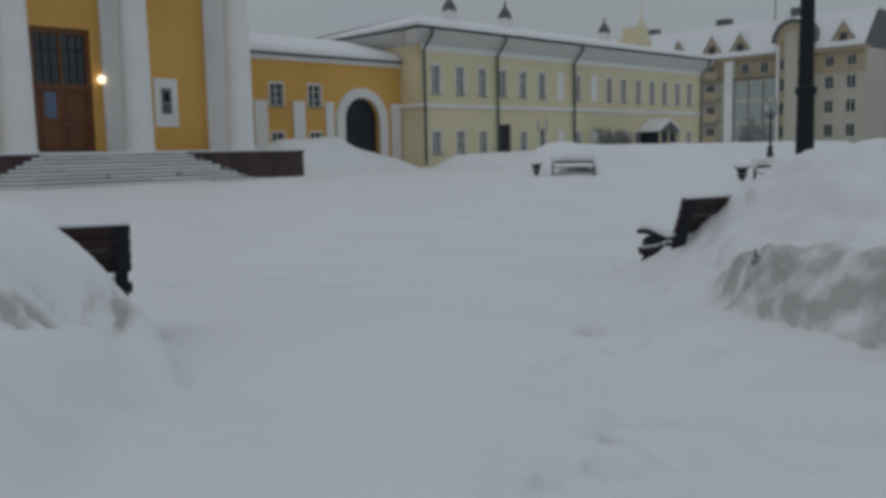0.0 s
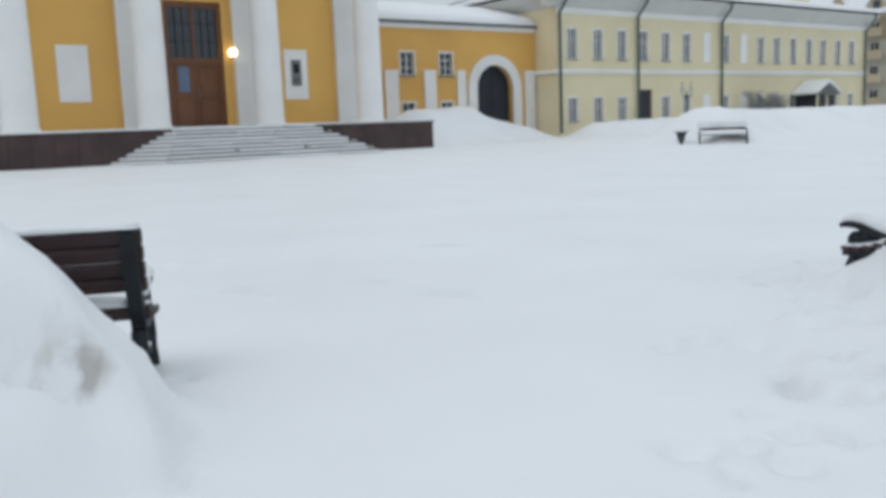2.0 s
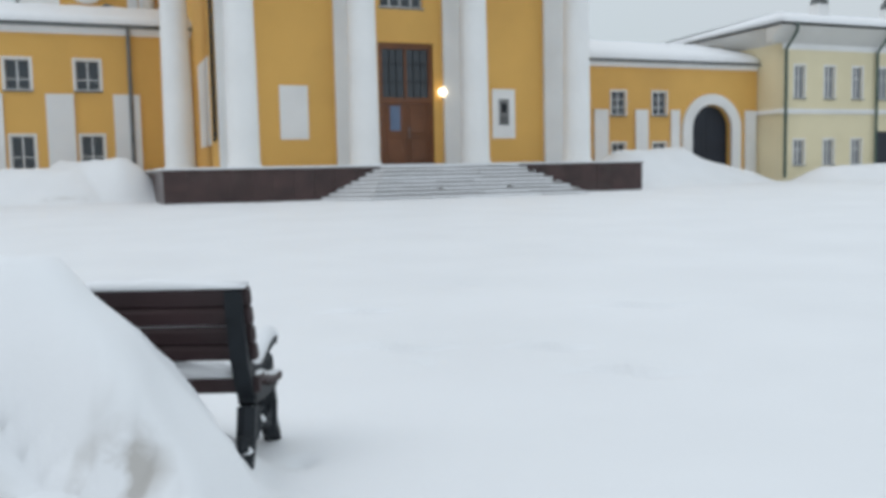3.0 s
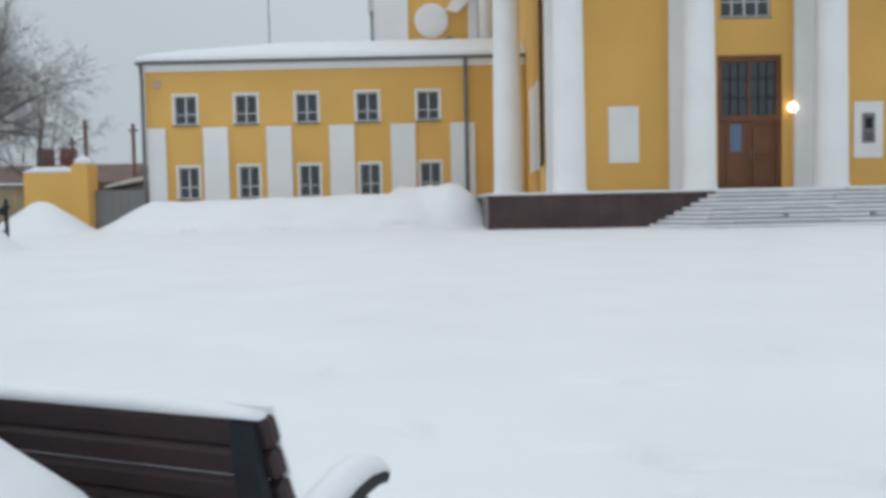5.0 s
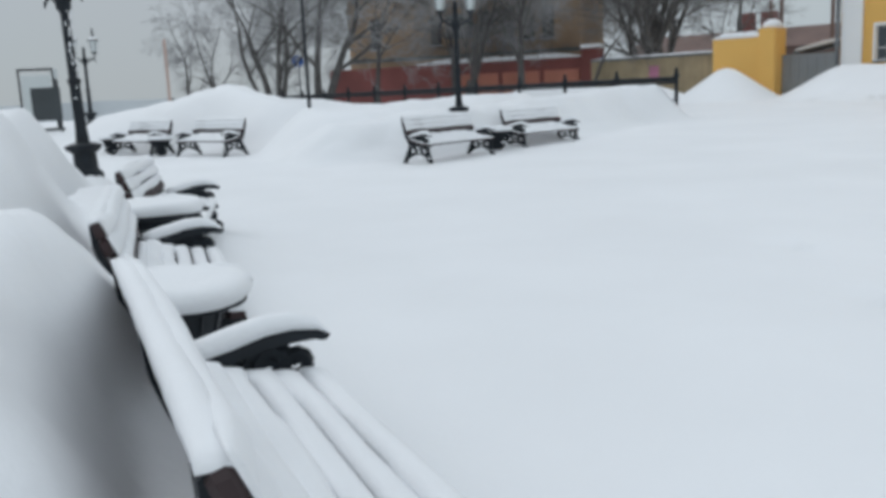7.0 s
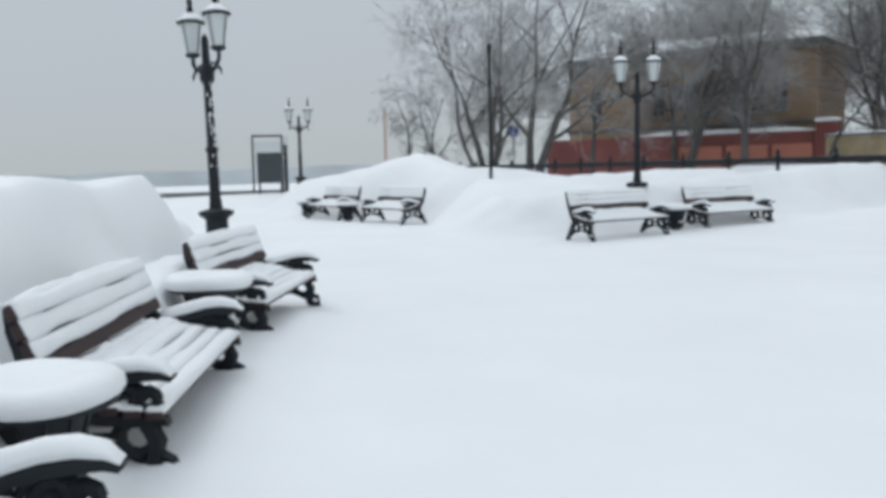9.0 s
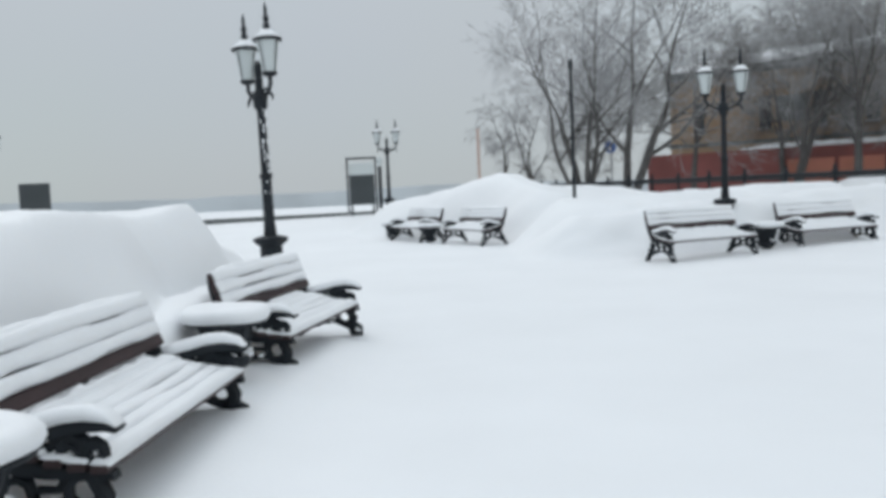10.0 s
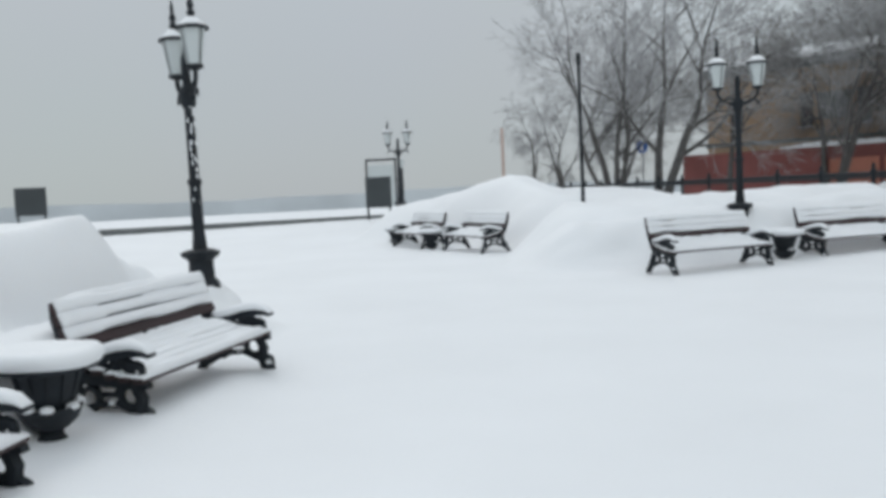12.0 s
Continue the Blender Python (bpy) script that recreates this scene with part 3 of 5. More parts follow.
        prism(bm, arm + low, "x", x - 0.038, x + 0.038)
        part("armrest", bm, IRON, root, "curved black armrest")


def ridge(bm, x0, x1, y, z, w, h, lean=0.0, seed=0, n=26):
    """A soft strip of snow lying along x, uneven in height."""
    rg = random.Random(seed)
    rows = []
    for i in range(n + 1):
        t = i / n
        x = x0 + (x1 - x0) * t
        end = min(1.0, 5.0 * min(t, 1 - t) + 0.25)
        hh = h * end * (0.85 + 0.3 * rg.random())
        ww = w * (0.94 + 0.1 * rg.random())
        c, s = math.cos(radians(lean)), math.sin(radians(lean))
        ring = []
        for a, b in ((-0.5, -0.02), (-0.47, 0.55), (-0.28, 0.92), (0.0, 1.0), (0.28, 0.92), (0.47, 0.55), (0.5, -0.02)):
            dy, dz = a * ww, b * hh
            ring.append(bm.verts.new((x, y + dy * c - dz * s, z + dy * s + dz * c)))
        rows.append(ring)
    for a, b in zip(rows, rows[1:]):
        for k in range(6):
            bm.faces.new((a[k], b[k], b[k + 1], a[k + 1]))
        bm.faces.new((a[6], b[6], b[0], a[0]))
    bm.faces.new(rows[0][::-1])
    bm.faces.new(rows[-1])


def quilt(bm, x0, x1, strips, h, lean, shut, seed, n=54):
    """Snow on a row of slats, one strip each, (y, z, half width): neighbours meet over stretches of their length and part over others.
    shut: for each gap between strips, how much of its length is bridged."""
    rg = random.Random(seed)
    waves = [[(rg.uniform(0.7, 2.6), rg.random() * 6.28) for _ in range(3)] for _ in range(len(strips) + 1)]
    c, s = math.cos(radians(lean)), math.sin(radians(lean))

    def gap(k, t):
        """0 for an open gap, 1 for a bridged one."""
        if k < 0 or k >= len(shut):
            return 0.0
        v = sum(math.sin(6.28 * f * t + p) for f, p in waves[k]) / 3 + 1.6 * max(0.0, abs(t - 0.5) * 2 - 0.72)
        return min(1.0, max(0.0, (v - (0.75 - 1.5 * shut[k])) / 0.5 + 0.5))
    for i, (y, z, half) in enumerate(strips):
        rows, drift = [], rg.random() * 6.28
        for j in range(n + 1):
            t = j / n
            end = min(1.0, 9.0 * min(t, 1 - t) + 0.2)
            hh = h * end * (0.95 + 0.10 * math.sin(9 * t + drift) + 0.03 * rg.random())
            lo, hi = (half * (0.86 + 0.36 * gap(k, t) + 0.012 * rg.random()) for k in (i - 1, i))
            ring = []
            for a, b in ((-1.0, -0.05), (-0.97, 0.5), (-0.72, 0.88), (-0.3, 1.0), (0.3, 1.0), (0.72, 0.88), (0.97, 0.5), (1.0, -0.05)):
                dy, dz = a * (lo if a < 0 else hi), b * hh
                ring.append(bm.verts.new((x0 + (x1 - x0) * t, y + dy * c - dz * s, z + dy * s + dz * c)))
            rows.append(ring)
        for p, q in zip(rows, rows[1:]):
            for k in range(8):
                bm.faces.new((p[k], q[k], q[(k + 1) % 8], p[(k + 1) % 8]))
        bm.faces.new(rows[0][::-1])
        bm.faces.new(rows[-1])


def bench_snow(seed, shut):
    bm = bmesh.new()
    ridge(bm, -0.965, 0.965, -0.352, 0.814, 0.072, 0.04, 0, seed)
    # lower strips first, so that a strip's low edge meets the one below
    quilt(bm, -0.972, 0.972, [(-0.258, 0.615, 0.043), (-0.289, 0.702, 0.046), (-0.318, 0.786, 0.046)], 0.046, -66, shut, seed + 3)
    ridge(bm, -0.94, 0.94, -0.300, 0.646, 0.018, 0.006, 0, seed + 8)
    ridge(bm, -0.87, 0.87, -0.192, 0.405, 0.075, 0.085, 0, seed + 30)
    quilt(bm, -0.97, 0.97, [(-0.140, 0.402, 0.062), (-0.045, 0.372, 0.050), (0.055, 0.345, 0.050), (0.155, 0.327, 0.050), (0.258, 0.317, 0.052)], 0.056, -6, (0.95, 0.5, 0.2, 0.25), seed + 11)
    for k, x in enumerate((-0.915, 0.915)):
        rows = []
        pts = [(-0.19, 0.457), (-0.12, 0.450), (-0.02, 0.472), (0.10, 0.504), (0.20, 0.512), (0.29, 0.499), (0.335, 0.475)]
        hs = [0.03, 0.06, 0.065, 0.06, 0.055, 0.04, 0.008]
        for (y, z), h in zip(pts, hs):
            rows.append([bm.verts.new((x + a * 0.10, y, z + b * h)) for a, b in ((-0.5, -0.1), (-0.48, 0.5), (-0.32, 0.9), (0, 1.0), (0.32, 0.9), (0.48, 0.5), (0.5, -0.1))])
        for a, b in zip(rows, rows[1:]):
            for q in range(7):
                bm.faces.new((a[q], b[q], b[(q + 1) % 7], a[(q + 1) % 7]))
        bm.faces.new(rows[0][::-1])
        bm.faces.new(rows[-1])
        # clumps caught in the ironwork and on the foot
        rg = random.Random(seed + k)
        for y, z, r in ((0.29, 0.045, 0.05), (-0.30, 0.10, 0.04), (0.03, 0.145, 0.035), (-0.16, 0.255, 0.03), (0.17, 0.27, 0.028)):
            lathe(bm, [(r * 0.5, z - 0.015), (r * (0.9 + 0.2 * rg.random()), z), (r * 0.7, z + r * 0.5), (r * 0.15, z + r * 0.7)], 8, x, y)
    return bm


def bench_pose(ox, oy, fx, fy, lift=0.0):
    """Pose from the back's near upper end (ox, oy) and the way the seat faces; the bench runs to the left of that way."""
    ln = math.hypot(fx, fy)
    fx, fy = fx / ln, fy / ln
    ax, ay = -fy, fx
    cx, cy = ox + ax * 0.98 + fx * 0.335, oy + ay * 0.98 + fy * 0.335
    return Matrix.Translation((cx, cy, lift)) @ pose(0, 0, 0, 0, 0, math.degrees(math.atan2(-fx, fy)))


def turned(deg):
    """The facing of a bench that runs at this compass angle (degrees from +x)."""
    a = radians(deg)
    return math.sin(a), -math.cos(a)


BENCHES = [
    (bench_pose(2.875, 5.035, *turned(158.0), 0.014), "beside the shovelled bank"),
    (bench_pose(-0.04, 6.18, *turned(152.4)), "between two snow-capped bins"),
    (bench_pose(-2.95, 7.70, *turned(145.5)), "next to a lamp post"),
    (bench_pose(-8.22, 15.85, *turned(91.5), 0.075), "in front of a lamp"),
    (bench_pose(-8.42, 18.97, *turned(89.0), 0.075), "beside a far bin"),
    (bench_pose(-19.05, 15.86, *turned(4.0), 0.10), "against a high snowdrift"),
    (bench_pose(-16.21, 16.17, *turned(6.0), 0.10), "at the drift's edge"),
    (bench_pose(9.24, 2.91, *turned(161.2), -0.02), "half buried in snow"),
    (bench_pose(31.55, 24.15, *turned(-52.0), 0.22), "under a snow heap"),
    (bench_pose(30.57, 14.15, *turned(-62.0), 0.0), "far across the square"),
]
first = thing("park_bench", "", "bench", BENCHES[0][0], "benches round the square")
bench_parts(first)
for k, (m, words) in enumerate(BENCHES):
    ob = first if k == 0 else copy_thing(first, m)
    ob["label"] = "brown slatted bench with black iron ends " + words
caps = [mesh_of("bench_snow", bench_snow(40 * k + 7, shut), SNOWCAP, True) for k, shut in enumerate(((0.75, 0.95), (0.6, 0.75), (0.5, 0.4)))]
for k, (m, words) in enumerate(BENCHES):
    ob = tagged(new("bench_snow", caps[k % 3]), "soft white snow lying on a bench", "snow", "snow on benches", "stuff")
    ob.matrix_world = m


def bin_parts(root):
    """A cast-iron goblet: a foot, a flared bowl with a lip, a tapered bin in it under a wide rim."""
    part("foot", lathe(bmesh.new(), [(0.105, -0.12), (0.105, 0.01), (0.09, 0.03), (0.068, 0.05), (0.066, 0.085)], 18), IRON, root, "", True)
    part("bowl", lathe(bmesh.new(), [(0.068, 0.083), (0.10, 0.10), (0.15, 0.145), (0.178, 0.20), (0.185, 0.225), (0.172, 0.232), (0.13, 0.215)], 20), IRON, root, "flared bowl with a thin lip", True)
    part("bin", lathe(bmesh.new(), [(0.115, 0.19), (0.135, 0.25), (0.165, 0.34), (0.19, 0.43), (0.20, 0.445)], 20), IRON, root, "tapered dark bin", True)
    part("rim", lathe(bmesh.new(), [(0.20, 0.435), (0.29, 0.455), (0.298, 0.468), (0.295, 0.478), (0.22, 0.485)], 24), IRON, root, "wide flat rim", False)
    for k in range(12):
        a = k * math.pi / 6
        bm = tube(bmesh.new(), [(r * math.cos(a), r * math.sin(a), z) for r, z in ((0.137, 0.25), (0.167, 0.34), (0.192, 0.43))], 0.009, 4)
        part("rib", bm, IRON, root)


BINS = [((0.56, 6.21, 0.05), "beside benches"), ((-2.31, 7.69, 0.05), "between two benches"), ((-8.10, 18.46, 0.0), "between two far benches"),
        ((-16.85, 15.5, -0.03), "by the drift"), ((-19.65, 15.5, -0.03), "near the drift"),
        ((31.1, 24.65, 0.2), "far across the square"), ((30.67, 14.6, 0.02), "far across the square")]
firstbin = thing("litter_bin", "", "bin", Matrix.Translation(BINS[0][0]), "bins beside the benches")
bin_parts(firstbin)
bm = lathe(bmesh.new(), [(0.27, 0.472), (0.308, 0.485), (0.322, 0.512), (0.318, 0.545), (0.29, 0.572), (0.235, 0.582), (0.17, 0.572), (0.09, 0.553), (0.02, 0.548)], 28)
for r, a, z in ((0.158, 4.9, 0.23), (0.16, 5.6, 0.23), (0.155, 0.3, 0.23), (0.158, 2.2, 0.228), (0.157, 1.2, 0.23)):
    lathe(bm, [(0.03, z - 0.01), (0.045, z), (0.035, z + 0.022), (0.008, z + 0.03)], 8, r * math.cos(a), r * math.sin(a))
for v in bm.verts:
    v.co.z += 0.010 * math.sin(7 * v.co.x + 3) * math.cos(9 * v.co.y)
binsnow = mesh_of("bin_snow", bm, SNOWCAP, True)
for k, (p, words) in enumerate(BINS):
    ob = firstbin if k == 0 else copy_thing(firstbin, Matrix.Translation(p))
    ob["label"] = "black iron urn bin with a wide rim " + words
    cap = tagged(new("bin_snow", binsnow), "round cushion of snow on a bin", "snow", "snow on bins", "stuff")
    cap.matrix_world = Matrix.Translation(p) @ pose(0, 0, 0, 0, 0, 37 * k)


# ---- street lamps ----
def lamp_parts(root):
    """A twin-lantern cast-iron lamp post, arms along x."""
    bm = lathe(bmesh.new(), [(0.19, -0.3), (0.19, 0.55), (0.14, 0.62), (0.135, 0.80), (0.21, 0.86), (0.215, 0.90), (0.12, 0.93)], 12)
    part("pedestal", bm, IRON, root)
    bm = lathe(bmesh.new(), [(0.085, 0.92), (0.068, 1.1), (0.062, 1.62), (0.078, 1.64), (0.078, 1.68), (0.056, 1.70), (0.050, 2.45), (0.085, 2.50), (0.095, 2.62), (0.05, 2.72), (0.045, 3.0), (0.02, 3.06)], 12)
    part("post", bm, IRON, root)
    for s in (-1, 1):
        bm = tube(bmesh.new(), [(0.03 * s, 0, 2.58), (0.14 * s, 0, 2.60), (0.26 * s, 0, 2.66), (0.325 * s, 0, 2.74), (0.325 * s, 0, 2.84)], 0.028, 6)
        tube(bm, [(0.08 * s, 0, 2.66), (0.17 * s, 0, 2.71), (0.22 * s, 0, 2.66), (0.17 * s, 0, 2.62)], 0.014, 5)
        tube(bm, [(0.26 * s, 0, 2.66), (0.34 * s, 0, 2.60), (0.36 * s, 0, 2.54)], [0.02, 0.02, 0.008], 5)
        part("arm", bm, IRON, root)
        x = 0.325 * s
        bm = lathe(bmesh.new(), [(0.082, 2.87), (0.145, 3.24)], 8, x)
        lantern = part("lantern", bm, FROST, root, "frosted tapered glass lantern")
        bm = lathe(bmesh.new(), [(0.05, 2.82), (0.095, 2.845), (0.09, 2.872)], 8, x)
        for q in range(4):
            a = q * math.pi / 2 + 0.4
            tube(bm, [(x + 0.085 * math.cos(a), 0.085 * math.sin(a), 2.87), (x + 0.148 * math.cos(a), 0.148 * math.sin(a), 3.24)], 0.006, 4)
        part("cage", bm, IRON, lantern)
        bm = lathe(bmesh.new(), [(0.17, 3.235), (0.175, 3.265), (0.15, 3.275), (0.06, 3.35), (0.03, 3.37), (0.045, 3.42), (0.025, 3.46), (0.04, 3.50), (0.02, 3.56), (0.022, 3.62), (0.004, 3.70)], 10, x)
        part("cap", bm, IRON, lantern)
        bm = lathe(bmesh.new(), [(0.15, 3.272), (0.14, 3.30), (0.055, 3.37)], 10, x)
        part("cap_snow", bm, SNOWCAP, lantern, "snow on the lantern cap")


LAMPS = [((-6.54, 9.02, 0.0), 12, 1.8, 1.0, "with snow frozen to it"), ((-9.19, 18.49, 0.04), 62, 0, 1.04, "in the bank behind benches"),
         ((-25.0, 17.45, 0.25), 72, 0, 1.0, "by the river embankment"), ((-25.1, 4.8, 0.25), 85, 0, 1.0, "by the river embankment"), 
         ((9.55, 3.35, -0.5), 45, 0, 1.4, "rising from the bank"), ((48.6, 21.9, 0.3), -30, 0, 1.0, "far across the square"), ((49.6, 39.2, 0.3), -40, 0, 0.9, "before the cream building")]
firstlamp = thing("street_lamp", "", "street lamp", None, "street lamps")
lamp_parts(firstlamp)
for k, (p, turn, lean, size, words) in enumerate(LAMPS):
    m = Matrix.Translation(p) @ pose(0, 0, 0, 0.25 * lean, -lean, turn) @ Matrix.Scale(size, 4)
    if k == 0:
        ob, firstlamp.matrix_world = firstlamp, m
    else:
        ob = copy_thing(firstlamp, m)
        ob.matrix_world = m
    ob["label"] = "black cast-iron twin-lantern lamp post " + words

# snow blown onto the near lamp's post
bm = bmesh.new()
rg = random.Random(3)
for i in range(30):
    z = 0.98 + 1.5 * rg.random()
    a = radians(-50 + 95 * rg.random())
    r = 0.054
    lathe(bm, [(0.004, z), (0.011, z + 0.012), (0.009, z + 0.03 + 0.02 * rg.random()), (0.003, z + 0.055)], 5, r * math.cos(a), r * math.sin(a))
single("post_snow", bm, SNOWCAP, "snow flecks frozen to the lamp post", "snow", kind="stuff").matrix_world = firstlamp.matrix_world

# thin pole with a small head, near the far bank
pole = thing("light_pole", "thin dark metal light pole in the snowbank", "pole", Matrix.Translation((-14.1, 18.2, 0.0)))
part("post", tube(bmesh.new(), [(0, 0, 0.5), (0, 0, 4.15)], [0.05, 0.035], 8), IRON, pole)
part("head", lathe(bmesh.new(), [(0.036, 4.12), (0.055, 4.2), (0.06, 4.36), (0.02, 4.42)], 8), IRON, pole)

bollard = thing("marker_post", "slim dark post with a pale cap on the embankment", "post", Matrix.Translation((-38.97, 22.2, 0)))
part("shaft", tube(bmesh.new(), [(0, 0, -6.0), (0, 0, 2.75)], [0.13, 0.10], 8), IRON, bollard)
part("cap", lathe(bmesh.new(), [(0.10, 2.751), (0.17, 2.95), (0.15, 3.2), (0.03, 3.25)], 8), FROST, bollard, "pale lamp cap")

sign = thing("road_sign", "round blue road sign on a thin post", "road sign", Matrix.Translation((-39.1, 36.7, 0.0)))
part("post", tube(bmesh.new(), [(0, 0.06, -1.0), (0, 0.06, 3.8)], 0.04, 6), GREYPIPE, sign)
bm = lathe(bmesh.new(), [(0.35, -0.015), (0.35, 0.015)], 24)
disc = part("disc", bm, BLUE, sign)
disc.matrix_local = pose(0, 0, 3.47, 90, 0, 40)
bar = part("mark", boxes((-0.06, 0.06, -0.2, 0.2, 0.016, 0.024)), WHITE, disc)

# ---- the ochre hall with its portico ----
CX = 16.25
hall = thing("portico_hall", "ochre classical hall with white columns and brown door", "building")
terr = thing("terrace", "dark red granite terrace with a snowy edge", "terrace")
bm = bmesh.new()
prism(bm, [(4.96, 36.0), (26.47, 36.0), (26.47, 47.3), (24.95, 47.3), (24.95, 40.25), (7.55, 40.25), (7.55, 47.3), (4.96, 47.3)], "z", 0.0, 1.5)
part("body", bm, GRANITE, terr)
bm = bmesh.new()
prism(bm, [(4.90, 35.94), (26.53, 35.94), (26.53, 47.3), (24.95, 47.3), (24.95, 40.0), (7.55, 40.0), (7.55, 47.3), (4.90, 47.3)], "z", 1.503, 1.57)
part("coping", bm, GRANITE, terr)
bm = bmesh.new()
prism(bm, [(4.92, 35.96), (26.51, 35.96), (26.51, 47.3), (24.95, 47.3), (24.95, 39.97), (7.55, 39.97), (7.55, 47.3), (4.92, 47.3)], "z", 1.574, 1.66)
part("snow_cover", bm, SNOWCAP, terr, "thin snow on the terrace")
for i in range(26):
    x0 = 4.99 + i * 0.825
    for j in range(2):
        ob = part("facing_slab", boxes((x0 + 0.008, x0 + 0.817, 35.972, 36.002, 0.02 + 0.74 * j, 0.745 + 0.74 * j)), GRANITE, terr)

stair = thing("stairs", "broad grey stone steps streaked with trodden snow", "stairs")
N = 9
for k in range(N):
    t = k / (N - 1)
    l0, l1, r1, r0 = 11.05 + 2.5 * t, 12.3 + 1.4 * t, 21.8 - 2.0 * t, 22.9 - 2.95 * t
    yf = 33.2 + 2.45 * t
    z1 = 0.34 + (1.57 - 0.34) * t
    bm = bmesh.new()
    prism(bm, [(l0, 35.93), (l1, yf), (r1, yf), (r0, 35.93)], "z", -0.1 if k == 0 else z1 - 0.16, z1)
    part("step", bm, STEP, stair)
    rg = random.Random(k)
    x = l1 + 0.02
    while x < r1 - 0.4:
        bm = bmesh.new()
        w = min(0.5 + 2.2 * rg.random(), r1 - 0.03 - x)
        d0, d1 = 0.01 + 0.03 * rg.random(), 0.25 + 0.05 * rg.random()
        drop = z1 - 0.02 - 0.035 * rg.random()
        prism(bm, [(x, yf - 0.006), (x + w * 0.3, yf - d0), (x + w * 0.7, yf - d0 - 0.01), (x + w, yf - 0.006), (x + w, yf - 0.002), (x, yf - 0.002)], "z", drop, z1 + 0.04)
        prism(bm, [(x, yf), (x + w, yf), (x + w, yf + d1), (x, yf + d1)], "z", z1 + 0.002, z1 + 0.045)
        part("step_snow", bm, SNOWCAP, stair, "snow left on the tread")
        x += w + (0.01 if rg.random() < 0.75 else 0.3 * rg.random())
    for xa, xb, side in ((l0, l1, -1), (r0, r1, 1)):
        bm = bmesh.new()
        prism(bm, [(xa + side * 0.02, 35.9), (xb + side * 0.02, yf + 0.02), (xb - side * 0.01, yf + 0.02), (xa - side * 0.01, 35.9)], "z", z1 - 0.055, z1 + 0.035)
        part("step_snow", bm, SNOWCAP, stair, "snow left on the tread")
    bm = bmesh.new()
    prism(bm, [(l0 + 0.04, 35.9), (l1 + 0.0, yf + 0.1), (l1 + 0.16, yf + 0.28), (l0 + 0.3, 35.9)], "z", z1 + 0.002, z1 + 0.04)
    part("step_snow", bm, SNOWCAP, stair, "snow left on the tread")

FW = (7.55, 24.95)
door = (14.9, 17.62, 1.58, 7.28)
upper = (15.05, 17.15, 8.86, 12.2)
part("front_wall", holed(FW[0], FW[1], 0.5, 15.0, 40.0, 0.5, [door, upper]), OCHRE, hall)
for r in ((FW[0], FW[0] + 0.4, 40.51, 62.0, 0.5, 15.0), (FW[1] - 0.4, FW[1], 40.51, 62.0, 0.5, 15.0), (FW[0] + 0.41, FW[1] - 0.41, 61.5, 62.0, 0.5, 15.0)):
    part("side_wall", boxes(r), OCHRE, hall)
part("entablature", boxes((7.0, 25.5, 37.0, 40.6, 13.2, 13.9), (6.9, 25.6, 36.9, 40.6, 13.9, 14.7), (6.5, 26.0, 36.5, 40.8, 14.7, 15.1)), WHITE, hall)
bm = bmesh.new()
prism(bm, [(6.5, 15.1), (26.0, 15.1), (CX, 18.6)], "y", 36.7, 62.0)
part("pediment_roof", bm, WHITE, hall)
for x in (8.35, 13.55, 18.8, 24.15):
    bm = lathe(bmesh.new(), [(0.74, 1.585), (0.74, 1.68), (0.70, 1.74), (0.68, 1.80), (0.655, 1.84), (0.64, 4.5), (0.60, 8.5), (0.545, 12.6), (0.60, 12.7), (0.70, 12.95), (0.74, 13.19)], 28)
    col = part("column", bm, WHITE, hall, "tall smooth white column", True)
    col.matrix_local = Matrix.Translation((x, 38.0, 0))
    bm = boxes((x - 0.72, x + 0.72, 39.78, 39.998, 1.58, 13.19), bevel=0.02)
    part("pilaster", bm, WHITE, hall)
for x, y in ((6.2, 42.0), (26.3, 42.0)):
    bm = lathe(bmesh.new(), [(0.74, 1.585), (0.74, 1.68), (0.70, 1.74), (0.655, 1.84), (0.60, 8.5), (0.545, 12.6), (0.70, 12.95), (0.74, 13.19)], 28)
    col = part("column", bm, WHITE, hall, "", True)
    col.matrix_local = Matrix.Translation((x, y, 0))
part("side_entablature", boxes((5.4, 7.54, 40.9, 47.2, 13.2, 15.0), (24.96, 27.1, 40.9, 47.2, 13.2, 15.0)), WHITE, hall)
# panels
bm = boxes((10.30, 11.58, 39.93, 39.995, 2.87, 5.24), bevel=0.01)
p1 = part("wall_panel", bm, WHITE, hall)
bm = boxes((20.62, 21.85, 39.93, 39.995, 2.87, 5.24), bevel=0.01)
p2 = part("wall_panel", bm, WHITE, hall)
bm = boxes((20.96, 21.5, 39.905, 39.928, 3.5, 4.75))
part("plaque", bm, PLAQUE, p2, "grey relief plaque")
bm = boxes((21.08, 21.38, 39.89, 39.904, 4.1, 4.55), (21.05, 21.41, 39.89, 39.904, 3.62, 3.66), (21.05, 21.41, 39.89, 39.904, 3.74, 3.78), (21.08, 21.38, 39.89, 39.904, 3.86, 3.90))
part("plaque_relief", bm, IRON, p2)
part("side_panel", boxes((7.48, 7.545, 41.5, 45.0, 2.7, 6.6)), WHITE, hall)
part("downpipe", tube(bmesh.new(), [(7.47, 39.9, 13.0), (7.47, 39.9, 3.0), (7.42, 39.82, 2.8)], 0.075, 8), IRON, hall)
